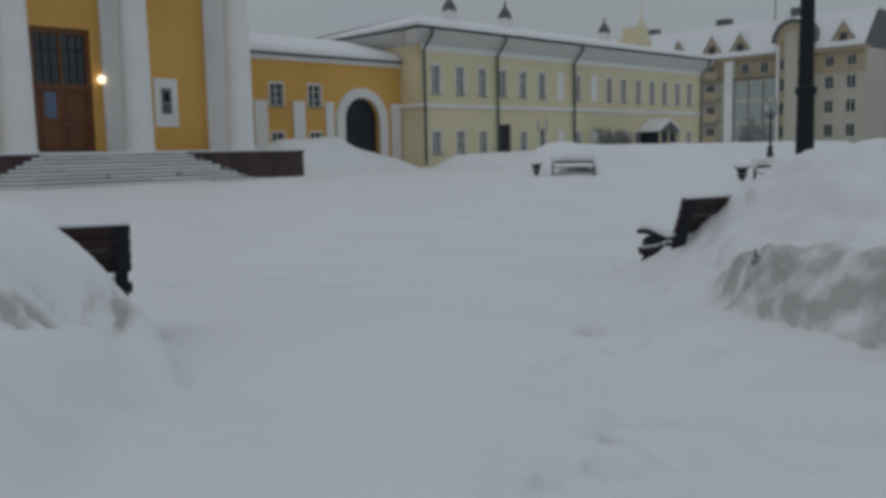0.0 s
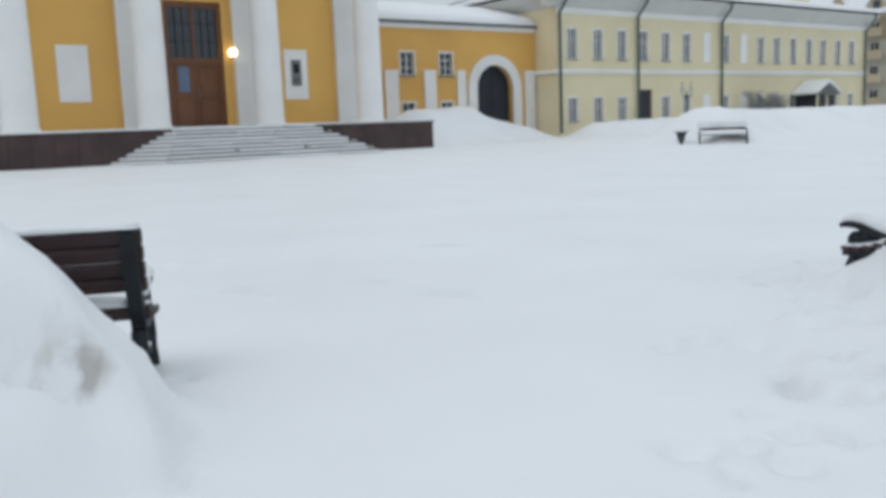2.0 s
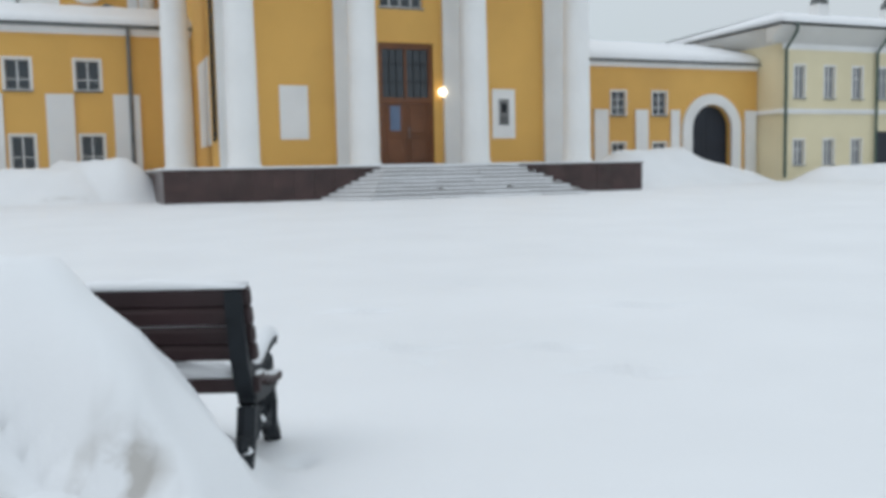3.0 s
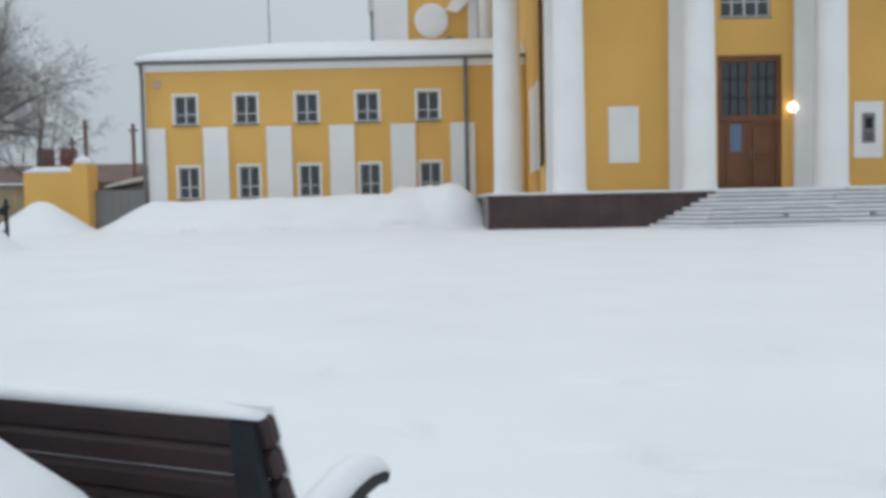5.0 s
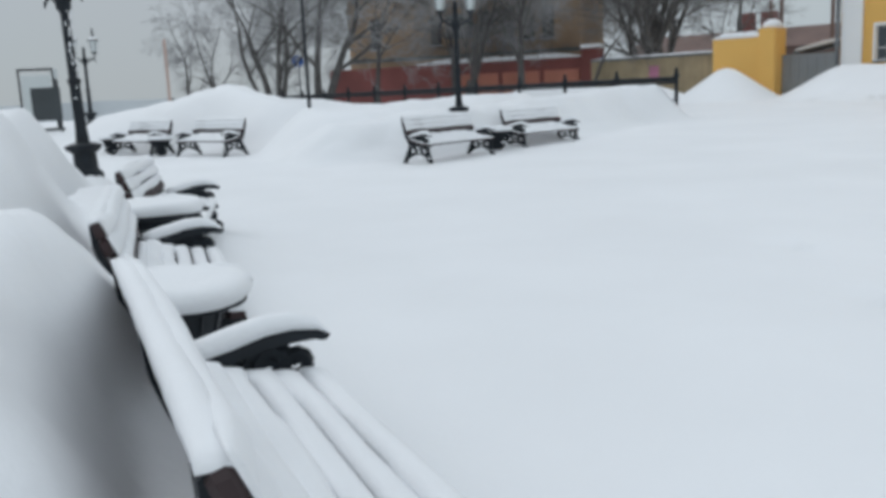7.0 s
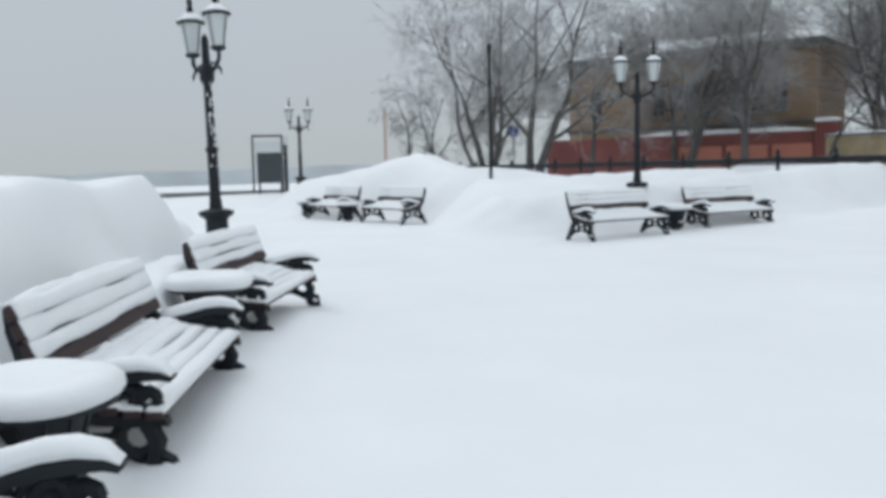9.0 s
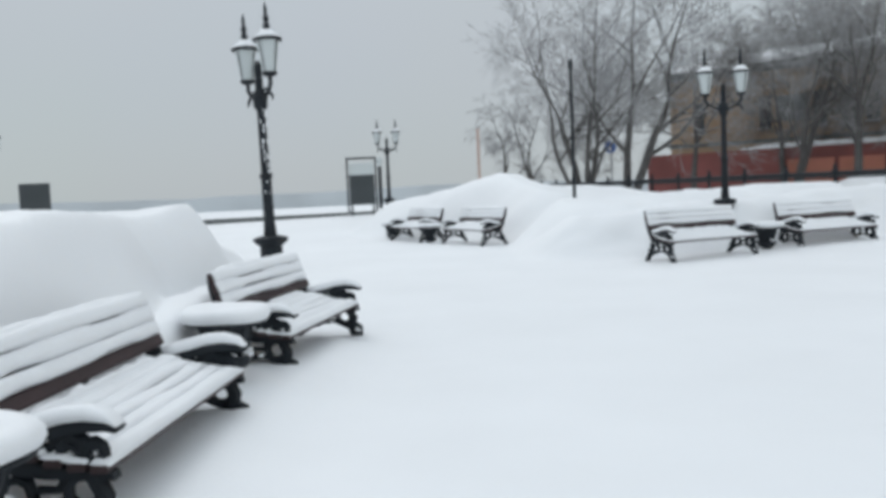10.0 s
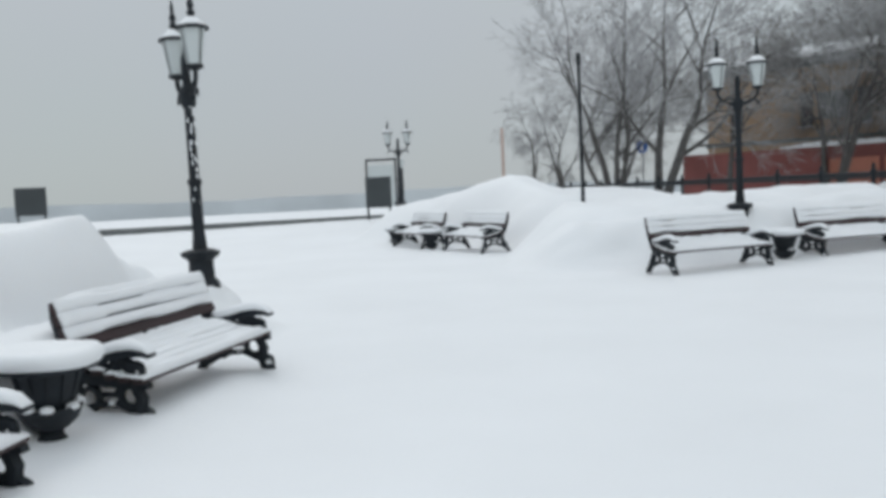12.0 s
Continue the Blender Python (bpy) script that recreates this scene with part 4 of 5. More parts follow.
# door
d = part("door", boxes((14.9, 15.12, 40.1, 40.25, 1.6, 7.28), (17.4, 17.62, 40.1, 40.25, 1.6, 7.28), (15.121, 17.399, 40.1, 40.25, 7.02, 7.28), (15.121, 17.399, 40.1, 40.25, 4.52, 4.78), (16.2, 16.32, 40.1, 40.24, 4.781, 7.019)), DOORWOOD, hall, "tall brown wooden door with glazed transom")
for x0, x1 in ((15.13, 16.25), (16.27, 17.39)):
    bm = boxes((x0, x1, 40.15, 40.22, 1.6, 4.51))
    for z0, z1 in ((1.8, 2.9), (3.1, 4.35)):
        box(bm, x0 + 0.15, x1 - 0.15, 40.115, 40.148, z0, z1, bevel=0.03)
    part("door_leaf", bm, DOORWOOD, d)
for x0, x1 in ((15.13, 16.19), (16.33, 17.39)):
    part("transom_pane", boxes((x0, x1, 40.18, 40.20, 4.79, 7.01)), PANE, d)
bm = bmesh.new()
for x in (15.48, 15.83, 16.68, 17.03):
    box(bm, x - 0.02, x + 0.02, 40.14, 40.178, 4.8, 7.0)
for z in (5.5, 6.3):
    box(bm, 15.14, 16.19, 40.142, 40.176, z, z + 0.04)
    box(bm, 16.33, 17.38, 40.142, 40.176, z, z + 0.04)
part("transom_grille", bm, IRON, d)
part("notice", boxes((15.45, 15.95, 40.09, 40.105, 3.25, 4.4)), PAPER, d, "blue paper notice")
part("door_handle", tube(bmesh.new(), [(16.36, 40.10, 2.9), (16.36, 40.04, 2.95), (16.36, 40.04, 3.35), (16.36, 40.10, 3.4)], 0.02, 6), PLAQUE, d)
w = window(hall, 16.1, 8.86, 12.2, 2.1, 40.1, "hall", WHITE, PANE, 4, 5, True)
lampb = thing("wall_lamp", "lit warm globe lamp beside the brown door", "wall lamp", Matrix.Translation((17.95, 39.72, 5.03)))
part("globe", lathe(bmesh.new(), [(0.02, -0.21), (0.13, -0.17), (0.21, -0.04), (0.21, 0.04), (0.13, 0.17), (0.02, 0.21)], 16), BULB, lampb, "glowing white globe", True)
part("bracket", tube(bmesh.new(), [(0, 0.0, -0.2), (0, 0.05, -0.3), (0, 0.28, -0.3)], 0.025, 6), IRON, lampb)

# tower block seen over the wing's roof
tower = thing("drum_block", "ochre and white upper block with a round window", "building")
part("wall", boxes((-0.3, 7.5, 54.0, 62.0, 8.0, 19.0)), OCHRE, tower)
part("corner_pier", boxes((-0.5, 1.45, 53.8, 55.5, 8.0, 19.0)), WHITE, tower)
bm = lathe(bmesh.new(), [(0.98, 0), (0.98, 0.12), (0.85, 0.16)], 32)
ob = part("round_window", bm, WHITE, tower)
ob.matrix_local = pose(2.8, 53.99, 11.85, 90)
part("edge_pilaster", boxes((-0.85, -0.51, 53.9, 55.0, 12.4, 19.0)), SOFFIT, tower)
part("downpipe", tube(bmesh.new(), [(-0.62, 53.7, 12.4), (-0.62, 53.7, 9.4)], 0.09, 6), GREYPIPE, tower)
part("pilaster", boxes((4.9, 5.45, 53.75, 53.996, 8.0, 19.0)), WHITE, tower)
part("column", lathe(bmesh.new(), [(0.42, 8.0), (0.40, 19.0)], 20, 5.9, 53.4), WHITE, tower, "", True)
bm = bmesh.new()
prism(bm, [(3.6, 12.4), (4.3, 12.2), (5.65, 13.6), (5.0, 14.1)], "y", 53.5, 53.74)
part("raking_cornice", bm, WHITE, tower)
bm = bmesh.new()
prism(bm, [(3.0, 10.1), (5.6, 9.8), (5.2, 10.35), (3.8, 10.85), (3.4, 10.6)], "y", 53.3, 53.49)
part("flashing", bm, ROOFGREY, tower, "bare grey roof flashing")


# ---- wings ----
def snow_roof(parent, x0, x1, y0, y1, z_eave, z_ridge, hip0, hip1, over=0.35, thick=0.3):
    """A hipped or gabled roof body with a thick snow layer lying on it."""
    yr = (y0 + y1) / 2
    for name, material, dz, o in (("roof", ROOFGREY, 0.0, over), ("roof_snow", SNOWCAP, 0.05, over - 0.06)):
        bm = bmesh.new()
        lo = [(x0 - o, y0 - o), (x1 + o, y0 - o), (x1 + o, y1 + o), (x0 - o, y1 + o)]
        rid = [(x0 - (0 if hip0 else o) + hip0, yr), (x1 + (0 if hip1 else o) - hip1, yr)]
        t = thick if material is SNOWCAP else 0.05
        nseg = 40
        if material is SNOWCAP:
            rg = random.Random(int(x0 * 10) + 5)
            n2 = 8
            rows = []
            for i in range(nseg + 1):
                u = i / nseg
                col = []
                for j in range(n2 + 1):
                    s = j / n2
                    xa = lo[0][0] + (lo[1][0] - lo[0][0]) * u
                    xb = rid[0][0] + (rid[1][0] - rid[0][0]) * u
                    x = xa + (xb - xa) * s
                    y = y0 - o + (yr - y0 + o) * s + (0.05 * rg.random() if j == 0 else 0)
                    z = z_eave + (z_ridge - z_eave) * s + dz + t * (0.55 if j == 0 else 1.0) + 0.06 * rg.random()
                    col.append(bm.verts.new((x, y, z)))
                base = bm.verts.new((col[0].co.x, col[0].co.y - 0.02, z_eave + 0.055))
                rows.append([base] + col)
            for a, b in zip(rows, rows[1:]):
                for j in range(n2 + 1):
                    bm.faces.new((a[j], b[j], b[j + 1], a[j + 1]))
            for end, sgn in ((rows[0], 0), (rows[-1], 1)):
                xe = lo[0][0] if sgn == 0 else lo[1][0]
                f0, f1 = bm.verts.new((xe, y1 + o, z_eave + t * 0.55)), bm.verts.new((xe, y1 + o, z_eave + 0.055))
                bm.faces.new(end + [f0, f1])
            bm.faces.new([r[-1] for r in rows] + [bm.verts.new((lo[1][0], y1 + o, z_eave + t)), bm.verts.new((lo[0][0], y1 + o, z_eave + t))])
        else:
            v = [bm.verts.new((*p, z_eave)) for p in lo] + [bm.verts.new((*p, z_eave - 0.14)) for p in lo]
            r = [bm.verts.new((*p, z_ridge)) for p in rid]
            for q in ((0, 1, 5, 4), (1, 2, 6, 5), (2, 3, 7, 6), (3, 0, 4, 7), (4, 5, 6, 7)):
                bm.faces.new([v[i] for i in q])
            for q in ((v[0], v[1], r[1], r[0]), (v[2], v[3], r[0], r[1]), (v[1], v[2], r[1]), (v[3], v[0], r[0])):
                bm.faces.new(q)
        part(name, bm, material, parent, "thick snow on the roof" if material is SNOWCAP else "", material is SNOWCAP)


YW = 47.5
wing = thing("hall_wing", "ochre two-storey wing with white pilasters and snowy roof", "building", group="hall wings")
lx = [2.6 - 3.075 * k for k in range(5)]
holes = [(x - 0.56, x + 0.56, 5.56, 7.02) for x in lx] + [(x + 0.06 - 0.52, x + 0.06 + 0.52, 1.82, 3.42) for x in lx]
part("front_wall", holed(-11.72, 7.5, 0.0, 8.3, YW, 0.45, holes), OCHRE, wing)
part("end_wall", boxes((-11.72, -11.3, YW + 0.46, 58.0, 0.0, 8.3), (-11.29, 7.5, 57.6, 58.0, 0.0, 8.3)), OCHRE, wing)
part("cornice", boxes((-11.85, 7.5, YW - 0.12, YW - 0.002, 8.25, 8.5), (-11.95, 7.5, YW - 0.28, YW + 0.3, 8.5, 8.66)), WHITE, wing)
part("base_course", boxes((-11.8, 5.0, YW - 0.14, YW - 0.002, 0.0, 1.55)), STEP, wing)
for x in lx:
    window(wing, x, 5.56, 7.02, 1.12, YW, "upper", WHITE, PANE, 2, 2, True, 0.1)
    window(wing, x + 0.06, 1.82, 3.42, 1.04, YW, "lower", WHITE, PANE, 2, 2, True, 0.1)
for x0, x1 in [(-11.64, -10.72)] + [(-8.82, -7.56), (-5.62, -4.34), (-2.43, -1.16), (0.68, 1.93), (3.70, 4.94)]:
    part("pilaster", boxes((x0, x1, YW - 0.17, YW - 0.003, 1.5, 5.4), bevel=0.015), WHITE, wing)
for x in (-11.78, 4.52):
    part("downpipe", tube(bmesh.new(), [(x, YW - 0.4, 8.55), (x, YW - 0.3, 8.2), (x, YW - 0.24, 7.9), (x, YW - 0.24, 1.0)], 0.1, 8), GREYPIPE, wing)
part("antenna_mast", tube(bmesh.new(), [(-6.2, 52.0, 9.0), (-6.2, 52.0, 17.0)], 0.035, 5), ROOFGREY, wing)
part("wall_box", boxes((-11.25, -10.92, YW - 0.15, YW - 0.003, 7.45, 7.8), bevel=0.02), HAZEPINK, wing, "small pinkish wall box")
snow_roof(wing, -11.72, 7.5, YW, 58.0, 8.70, 10.2, 6.0, 0)

rwing = thing("hall_wing", "ochre wing with an arched dark gateway, white surround", "building", group="hall wings")
rx = [32.78, 35.8]
arch = (38.21, 41.38, 0.4, 5.27)
holes = [(x - 0.52, x + 0.52, 4.56, 6.02) for x in rx] + [(x - 0.48, x + 0.48, 1.3, 2.86) for x in rx] + [arch]
part("front_wall", holed(24.95, 43.53, 0.0, 7.6, YW, 0.6, holes), OCHRE, rwing)
part("back_wall", boxes((24.95, 43.53, 57.4, 58.0, 0.0, 7.6)), OCHRE, rwing)
part("cornice", boxes((24.95, 43.5, YW - 0.12, YW - 0.002, 7.5, 7.72), (24.95, 43.5, YW - 0.3, YW + 0.3, 7.72, 7.86)), WHITE, rwing)
for x in rx:
    window(rwing, x, 4.56, 6.02, 1.04, YW, "wing_upper", WHITE, PANE, 2, 3, True, 0.08)
    window(rwing, x, 1.3, 2.86, 0.96, YW, "wing_lower", WHITE, PANE, 2, 3, True, 0.08)
for x0, x1 in ((31.0, 32.0), (33.97, 34.9), (36.62, 37.3), (42.5, 43.4)):
    part("pilaster", boxes((x0, x1, YW - 0.15, YW - 0.003, 0.3, 4.9), bevel=0.015), WHITE, rwing)
ax, ar, az = (arch[0] + arch[1]) / 2, (arch[1] - arch[0]) / 2, arch[3] - (arch[1] - arch[0]) / 2
arc = [(ax + ar * math.cos(a), az + ar * math.sin(a)) for a in np.linspace(0, math.pi, 25)]
for half, corner in ((arc[:13], (arch[1], arch[3])), (arc[12:], (arch[0], arch[3]))):
    bm = bmesh.new()
    prism(bm, [(float(p), float(q)) for p, q in half] + [corner] if corner[0] == arch[1] else [corner] + [(float(p), float(q)) for p, q in half], "y", YW + 0.004, YW + 0.59)
    part("spandrel", bm, OCHRE, rwing)
bm = bmesh.new()
outer = [(ax + (ar + 0.72) * math.cos(a), az + (ar + 0.66) * math.sin(a)) for a in np.linspace(0, math.pi, 25)]
ring_in = [(arch[1], 0.4)] + [(float(p), float(q)) for p, q in arc] + [(arch[0], 0.4)]
ring_out = [(ax + ar + 0.72, 0.4)] + [(float(p), float(q)) for p, q in outer] + [(ax - ar - 0.72, 0.4)]
for i in range(len(ring_in) - 1):
    prism(bm, [ring_in[i], ring_in[i + 1], ring_out[i + 1], ring_out[i]], "y", YW - 0.2, YW - 0.003)
bmesh.ops.remove_doubles(bm, verts=bm.verts, dist=0.001)
part("arch_surround", bm, WHITE, rwing)
gate = part("gate", boxes((arch[0] + 0.02, ax - 0.01, YW + 0.35, YW + 0.43, 0.3, 5.2), (ax + 0.01, arch[1] - 0.02, YW + 0.35, YW + 0.43, 0.3, 5.2)), NAVY, rwing, "dark closed double gate")
bm = boxes(*[(arch[0] + 0.2 + 0.31 * k, arch[0] + 0.22 + 0.31 * k, YW + 0.33, YW + 0.349, 0.4, 4.9) for k in range(10)])
part("gate_batten", bm, IRON, gate)
snow_roof(rwing, 24.95, 43.2, YW, 57.0, 7.9, 9.35, 0, 0, 0.35, 0.4)

# ---- the long cream building ----
YC = 45.2
cream = thing("long_building", "long two-storey cream building with green downpipes", "building")
ups = [44.9, 47.42, 49.85, 52.15, 54.62, 57.02, 59.45, 61.8, 64.2, 66.5, 68.75, 71.15, 73.5, 75.7, 78.1, 80.4]
blank_up, blank_low = (6, 8), (3, 6, 8)
holes = [(x - 0.43, x + 0.43, 5.56, 7.62) for k, x in enumerate(ups) if k not in blank_up] + [(x - 0.43, x + 0.43, 1.28, 2.90) for k, x in enumerate(ups) if k not in blank_low]
holes.append((51.57, 53.14, 0.4, 3.42))
part("front_wall", holed(43.54, 82.7, 0.0, 9.0, YC, 0.5, holes), CREAM, cream)
part("side_wall", boxes((43.54, 44.0, YC + 0.501, 60.0, 0.0, 9.0), (82.2, 82.7, YC + 0.501, 60.0, 0.0, 9.0), (44.01, 82.19, 59.5, 60.0, 0.0, 9.0)), CREAM, cream)
part("belt_course", boxes((43.4, 82.8, YC - 0.12, YC - 0.002, 4.55, 4.72), (43.36, 82.84, YC - 0.2, YC - 0.002, 4.72, 4.86), (43.36, 43.536, YC, 58.0, 4.6, 4.86)), WHITE, cream)
part("frieze", boxes((43.46, 82.8, YC - 0.06, YC - 0.002, 8.6, 8.98)), WHITE, cream)
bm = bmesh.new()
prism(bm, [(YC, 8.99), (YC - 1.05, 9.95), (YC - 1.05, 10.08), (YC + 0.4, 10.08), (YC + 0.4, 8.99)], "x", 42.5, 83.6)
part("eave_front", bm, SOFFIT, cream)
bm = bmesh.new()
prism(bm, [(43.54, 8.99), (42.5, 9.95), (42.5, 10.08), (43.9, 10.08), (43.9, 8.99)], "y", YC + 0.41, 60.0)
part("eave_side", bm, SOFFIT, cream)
for k, x in enumerate(ups):
    if k in blank_up:
        part("blank_panel", boxes((x - 0.42, x + 0.42, YC - 0.05, YC - 0.002, 5.5, 7.75)), WHITE, cream)
    else:
        window(cream, x, 5.56, 7.62, 0.86, YC, "cream_upper", WHITE, CURTAIN, 2, 2, True, 0.09)
    if k in (6, 8):
        part("blank_panel", boxes((x - 0.42, x + 0.42, YC - 0.05, YC - 0.002, 1.25, 3.0)), WHITE, cream)
    elif k not in blank_low:
        window(cream, x, 1.28, 2.90, 0.86, YC, "cream_lower", WHITE, CURTAIN, 2, 2, True, 0.09)
part("door", boxes((51.6, 53.11, YC + 0.2, YC + 0.3, 0.3, 3.4)), NAVY, cream, "dark closed door")
for x in (43.62, 51.4, 61.15, 82.5):
    part("downpipe", tube(bmesh.new(), [(x, YC - 1.12, 10.1), (x, YC - 1.1, 9.6), (x, YC - 0.2, 8.6), (x, YC - 0.2, 0.5)], 0.095, 8), PIPE, cream)
snow_roof(cream, 42.7, 83.4, YC - 0.85, 60.0, 10.09, 12.0, 7.0, 7.0, 0.2, 0.35)
for x, y in ((51.6, 50.3), (58.4, 50.3), (73.5, 50.6)):
    ch = thing("chimney", "white roof chimney with a dark conical cap on snow", "chimney", Matrix.Translation((x, y, 0)), "roof chimneys")
    part("shaft", boxes((-0.5, 0.5, -0.45, 0.45, 10.8, 12.7)), WHITE, ch)
    part("cap", lathe(bmesh.new(), [(0.62, 12.71), (0.6, 12.9), (0.34, 13.4), (0.12, 13.7), (0.1, 14.0), (0.02, 14.2)], 10), ROOFGREY, ch)
att = thing("attic_turret", "cream stepped roof turret with a thin spire", "turret", Matrix.Translation((74.5, 47.0, 4.0)) @ Matrix.Diagonal((0.62, 0.62, 0.66, 1)))
part("wall", boxes((-2.0, 2.0, -0.6, 3.0, 10.0, 12.0), (-1.1, 1.1, -0.55, 2.8, 12.0, 13.6)), CREAM, att)
part("spire", lathe(bmesh.new(), [(0.6, 13.6), (0.5, 14.3), (0.12, 14.8), (0.05, 17.4)], 8), CREAM, att)
porch = thing("entrance_porch", "dark glazed entrance porch with a snow-covered gable", "porch", Matrix.Translation((72.9, 43.1, 0.1)) @ Matrix.Diagonal((0.8, 0.8, 0.8, 1)))
part("wall", boxes((-1.7, 1.7, 0.0, 2.58, 0.3, 3.3)), NAVY, porch)
for x in (-1.8, 0.0, 1.8):
    part("post", boxes((x - 0.1, x + 0.1, -0.15, 0.0, 0.2, 3.4)), CREAM, porch)
bm = bmesh.new()
prism(bm, [(-2.2, 3.35), (2.2, 3.35), (0, 4.5)], "y", -0.3, 2.57)
part("gable", bm, ROOFGREY, porch)
bm = bmesh.new()
prism(bm, [(-2.4, 3.42), (-2.3, 3.7), (0, 4.95), (2.3, 3.7), (2.4, 3.42), (0, 4.62)], "y", -0.4, 2.57)
part("roof_snow", bm, SNOWCAP, porch)

# ---- apartment house beyond ----
apt = thing("apartment_house", "beige four-storey apartment house with snowy mansard roof", "building", pose(110, 39, 0, 0, 0, -90))
L = 46.0
ROWZ = [(2.2, 3.8), (5.1, 6.7), (8.0, 9.6), (10.7, 12.0)]
cols = [1.6 + 2.62 * k for k in range(17)]
cols = [-c for c in cols]
holes = [(c - 0.55, c + 0.55, a, b) for c in cols for a, b in ROWZ if not -16.0 < c < -6.0]
part("front_wall", holed(-L, 0.0, 0.0, 9.9, 0.0, 0.4, [h for h in holes if h[3] < 9.9]), APT, apt)
part("top_storey", holed(-L, 0.0, 9.9, 12.8, 0.0, 0.4, [h for h in holes if h[2] > 9.9]), APTBAND, apt)
part("side_wall", boxes((-L, 0.0, 13.6, 14.0, 0, 12.8), (-L, -L + 0.4, 0.41, 13.59, 0, 12.8), (-0.4, 0.0, 0.41, 13.59, 0, 12.8)), APT, apt)
part("cornice", boxes((-L - 0.5, 0.5, -0.5, 0.0, 12.5, 12.9), (-L, 0, -0.08, -0.005, 9.95, 10.3)), APTBAND, apt)
for c in cols:
    if not -16.0 < c < -6.0:
        for a, b in ROWZ:
            window(apt, c, a, b, 1.1, 0.0, "flat", WHITE, PANE, 2, 1, False)
for k in range(5):
    for a in (1.7, 4.6, 7.5, 10.2):
        bal = part("balcony", boxes((-20.9 - 5.24 * k, -18.4 - 5.24 * k, -1.1, -0.005, a, a + 0.15), (-20.9 - 5.24 * k, -18.4 - 5.24 * k, -1.1, -1.04, a + 0.15, a + 1.1)), APTBAND, apt)
for k in range(5):
    x = -17.0 - 5.24 * k
    bm = boxes((x - 0.6, x + 0.6, -0.7, -0.005, 1.0, 12.4))
    part("bay", bm, APTBAND if k % 2 else WHITE, apt)
tw = part("tower_bay", holed(-10.1, -6.1, 0.0, 13.9, -1.6, 0.4, [(-9.7 + 2.0 * i, -8.5 + 2.0 * i, a, b) for i in range(2) for a, b in ROWZ]), APTBAND, apt, "projecting tower bay with a curved gable")
part("tower_sides", boxes((-10.1, -9.7, -1.19, 0.0, 0, 13.9), (-6.5, -6.1, -1.19, 0.0, 0, 13.9)), APTBAND, apt)
for i in range(2):
    for a, b in ROWZ:
        window(apt, -9.1 + 2.0 * i, a, b, 1.2, -1.6, "towerflat", WHITE, PANE, 2, 1, False)
bm = bmesh.new()
prism(bm, [(-10.3, 13.9)] + [(-8.1 - 2.2 * math.cos(a), 13.9 + 2.6 * math.sin(a)) for a in np.linspace(0.1, 3.04, 12)] + [(-5.9, 13.9)], "y", -1.8, 5.0)
part("curved_gable", bm, APTBAND, apt)
bm = bmesh.new()
hood = [(-8.1 - 2.5 * math.cos(a), 13.9 + 2.9 * math.sin(a)) for a in np.linspace(0.05, 3.09, 14)]
prism(bm, hood + [(-8.1 - 2.1 * math.cos(a), 13.9 + 2.45 * math.sin(a)) for a in np.linspace(3.09, 0.05, 14)], "y", -2.1, 4.0)
part("gable_roof_edge", bm, ROOFGREY, apt)
bm = bmesh.new()
prism(bm, [(-8.9, 1.0)] + [(-8.1 - 0.8 * math.cos(a), 14.3 + 0.9 * math.sin(a)) for a in np.linspace(0.0, 3.14, 10)] + [(-7.3, 1.0)], "y", -1.9, -1.81)
part("gable_niche", bm, APT, apt)
for x in (-9.9, -6.3):
    part("white_strip", boxes((x - 0.16, x + 0.16, -1.75, -1.605, 0.5, 13.8)), WHITE, apt)
# glazed loggias between the flats and the tower bay
for i in range(3):
    x0 = -15.9 + 1.95 * i
    lg = part("loggia", boxes((x0, x0 + 1.75, -0.9, -0.8, 1.0, 9.8), (x0, x0 + 0.12, -0.799, -0.005, 1.0, 9.8)), APTGLASS, apt, "pale glazed loggia stack")
    part("loggia_frame", boxes(*[(x0 - 0.05, x0 + 1.8, -0.96, -0.905, z, z + 0.5) for z in (1.0, 4.0, 6.9, 9.5)], *[(x0 + q, x0 + q + 0.08, -0.95, -0.905, 1.51, 9.49) for q in (0.0, 0.83, 1.66)]), APT, lg)
part("loggia_roof", boxes((-16.2, -10.2, -1.05, -0.005, 9.81, 10.05)), ROOFGREY, apt)
for x in (-15.0, -12.4):
    window(apt, x, 10.7, 12.0, 1.1, 0.0, "flat", WHITE, PANE, 2, 1, False, m=pose(x, -0.17, 10.7))
bm = bmesh.new()
prism(bm, [(-0.6, 12.9), (14.5, 12.9), (10.5, 17.4), (3.4, 17.4)], "x", -L, 0.0)
part("mansard_roof", bm, ROOFGREY, apt)
bm = bmesh.new()
prism(bm, [(-0.75, 12.95), (-0.7, 13.25), (3.3, 17.75), (10.6, 17.75), (10.5, 17.45), (3.35, 17.45)], "x", -L - 0.1, 0.1)
part("roof_snow", bm, SNOWCAP, apt)
for x in (-2.5, -15.6, -19.6, -24.6, -30.0, -36.0):
    bm = bmesh.new()
    prism(bm, [(x - 1.5, 13.3), (x + 1.5, 13.3), (x, 15.9)], "y", -0.3, 3.0)
    dm = part("dormer", bm, APTBAND, apt)
    part("dormer_window", boxes((x - 0.45, x + 0.45, -0.36, -0.305, 13.5, 14.6)), PANE, dm)
    bm = bmesh.new()
    prism(bm, [(x - 1.8, 13.25), (x - 1.75, 13.5), (x, 16.35), (x + 1.75, 13.5), (x + 1.8, 13.25), (x, 16.0)], "y", -0.45, 3.2)
    part("dormer_snow", bm, SNOWCAP, dm)
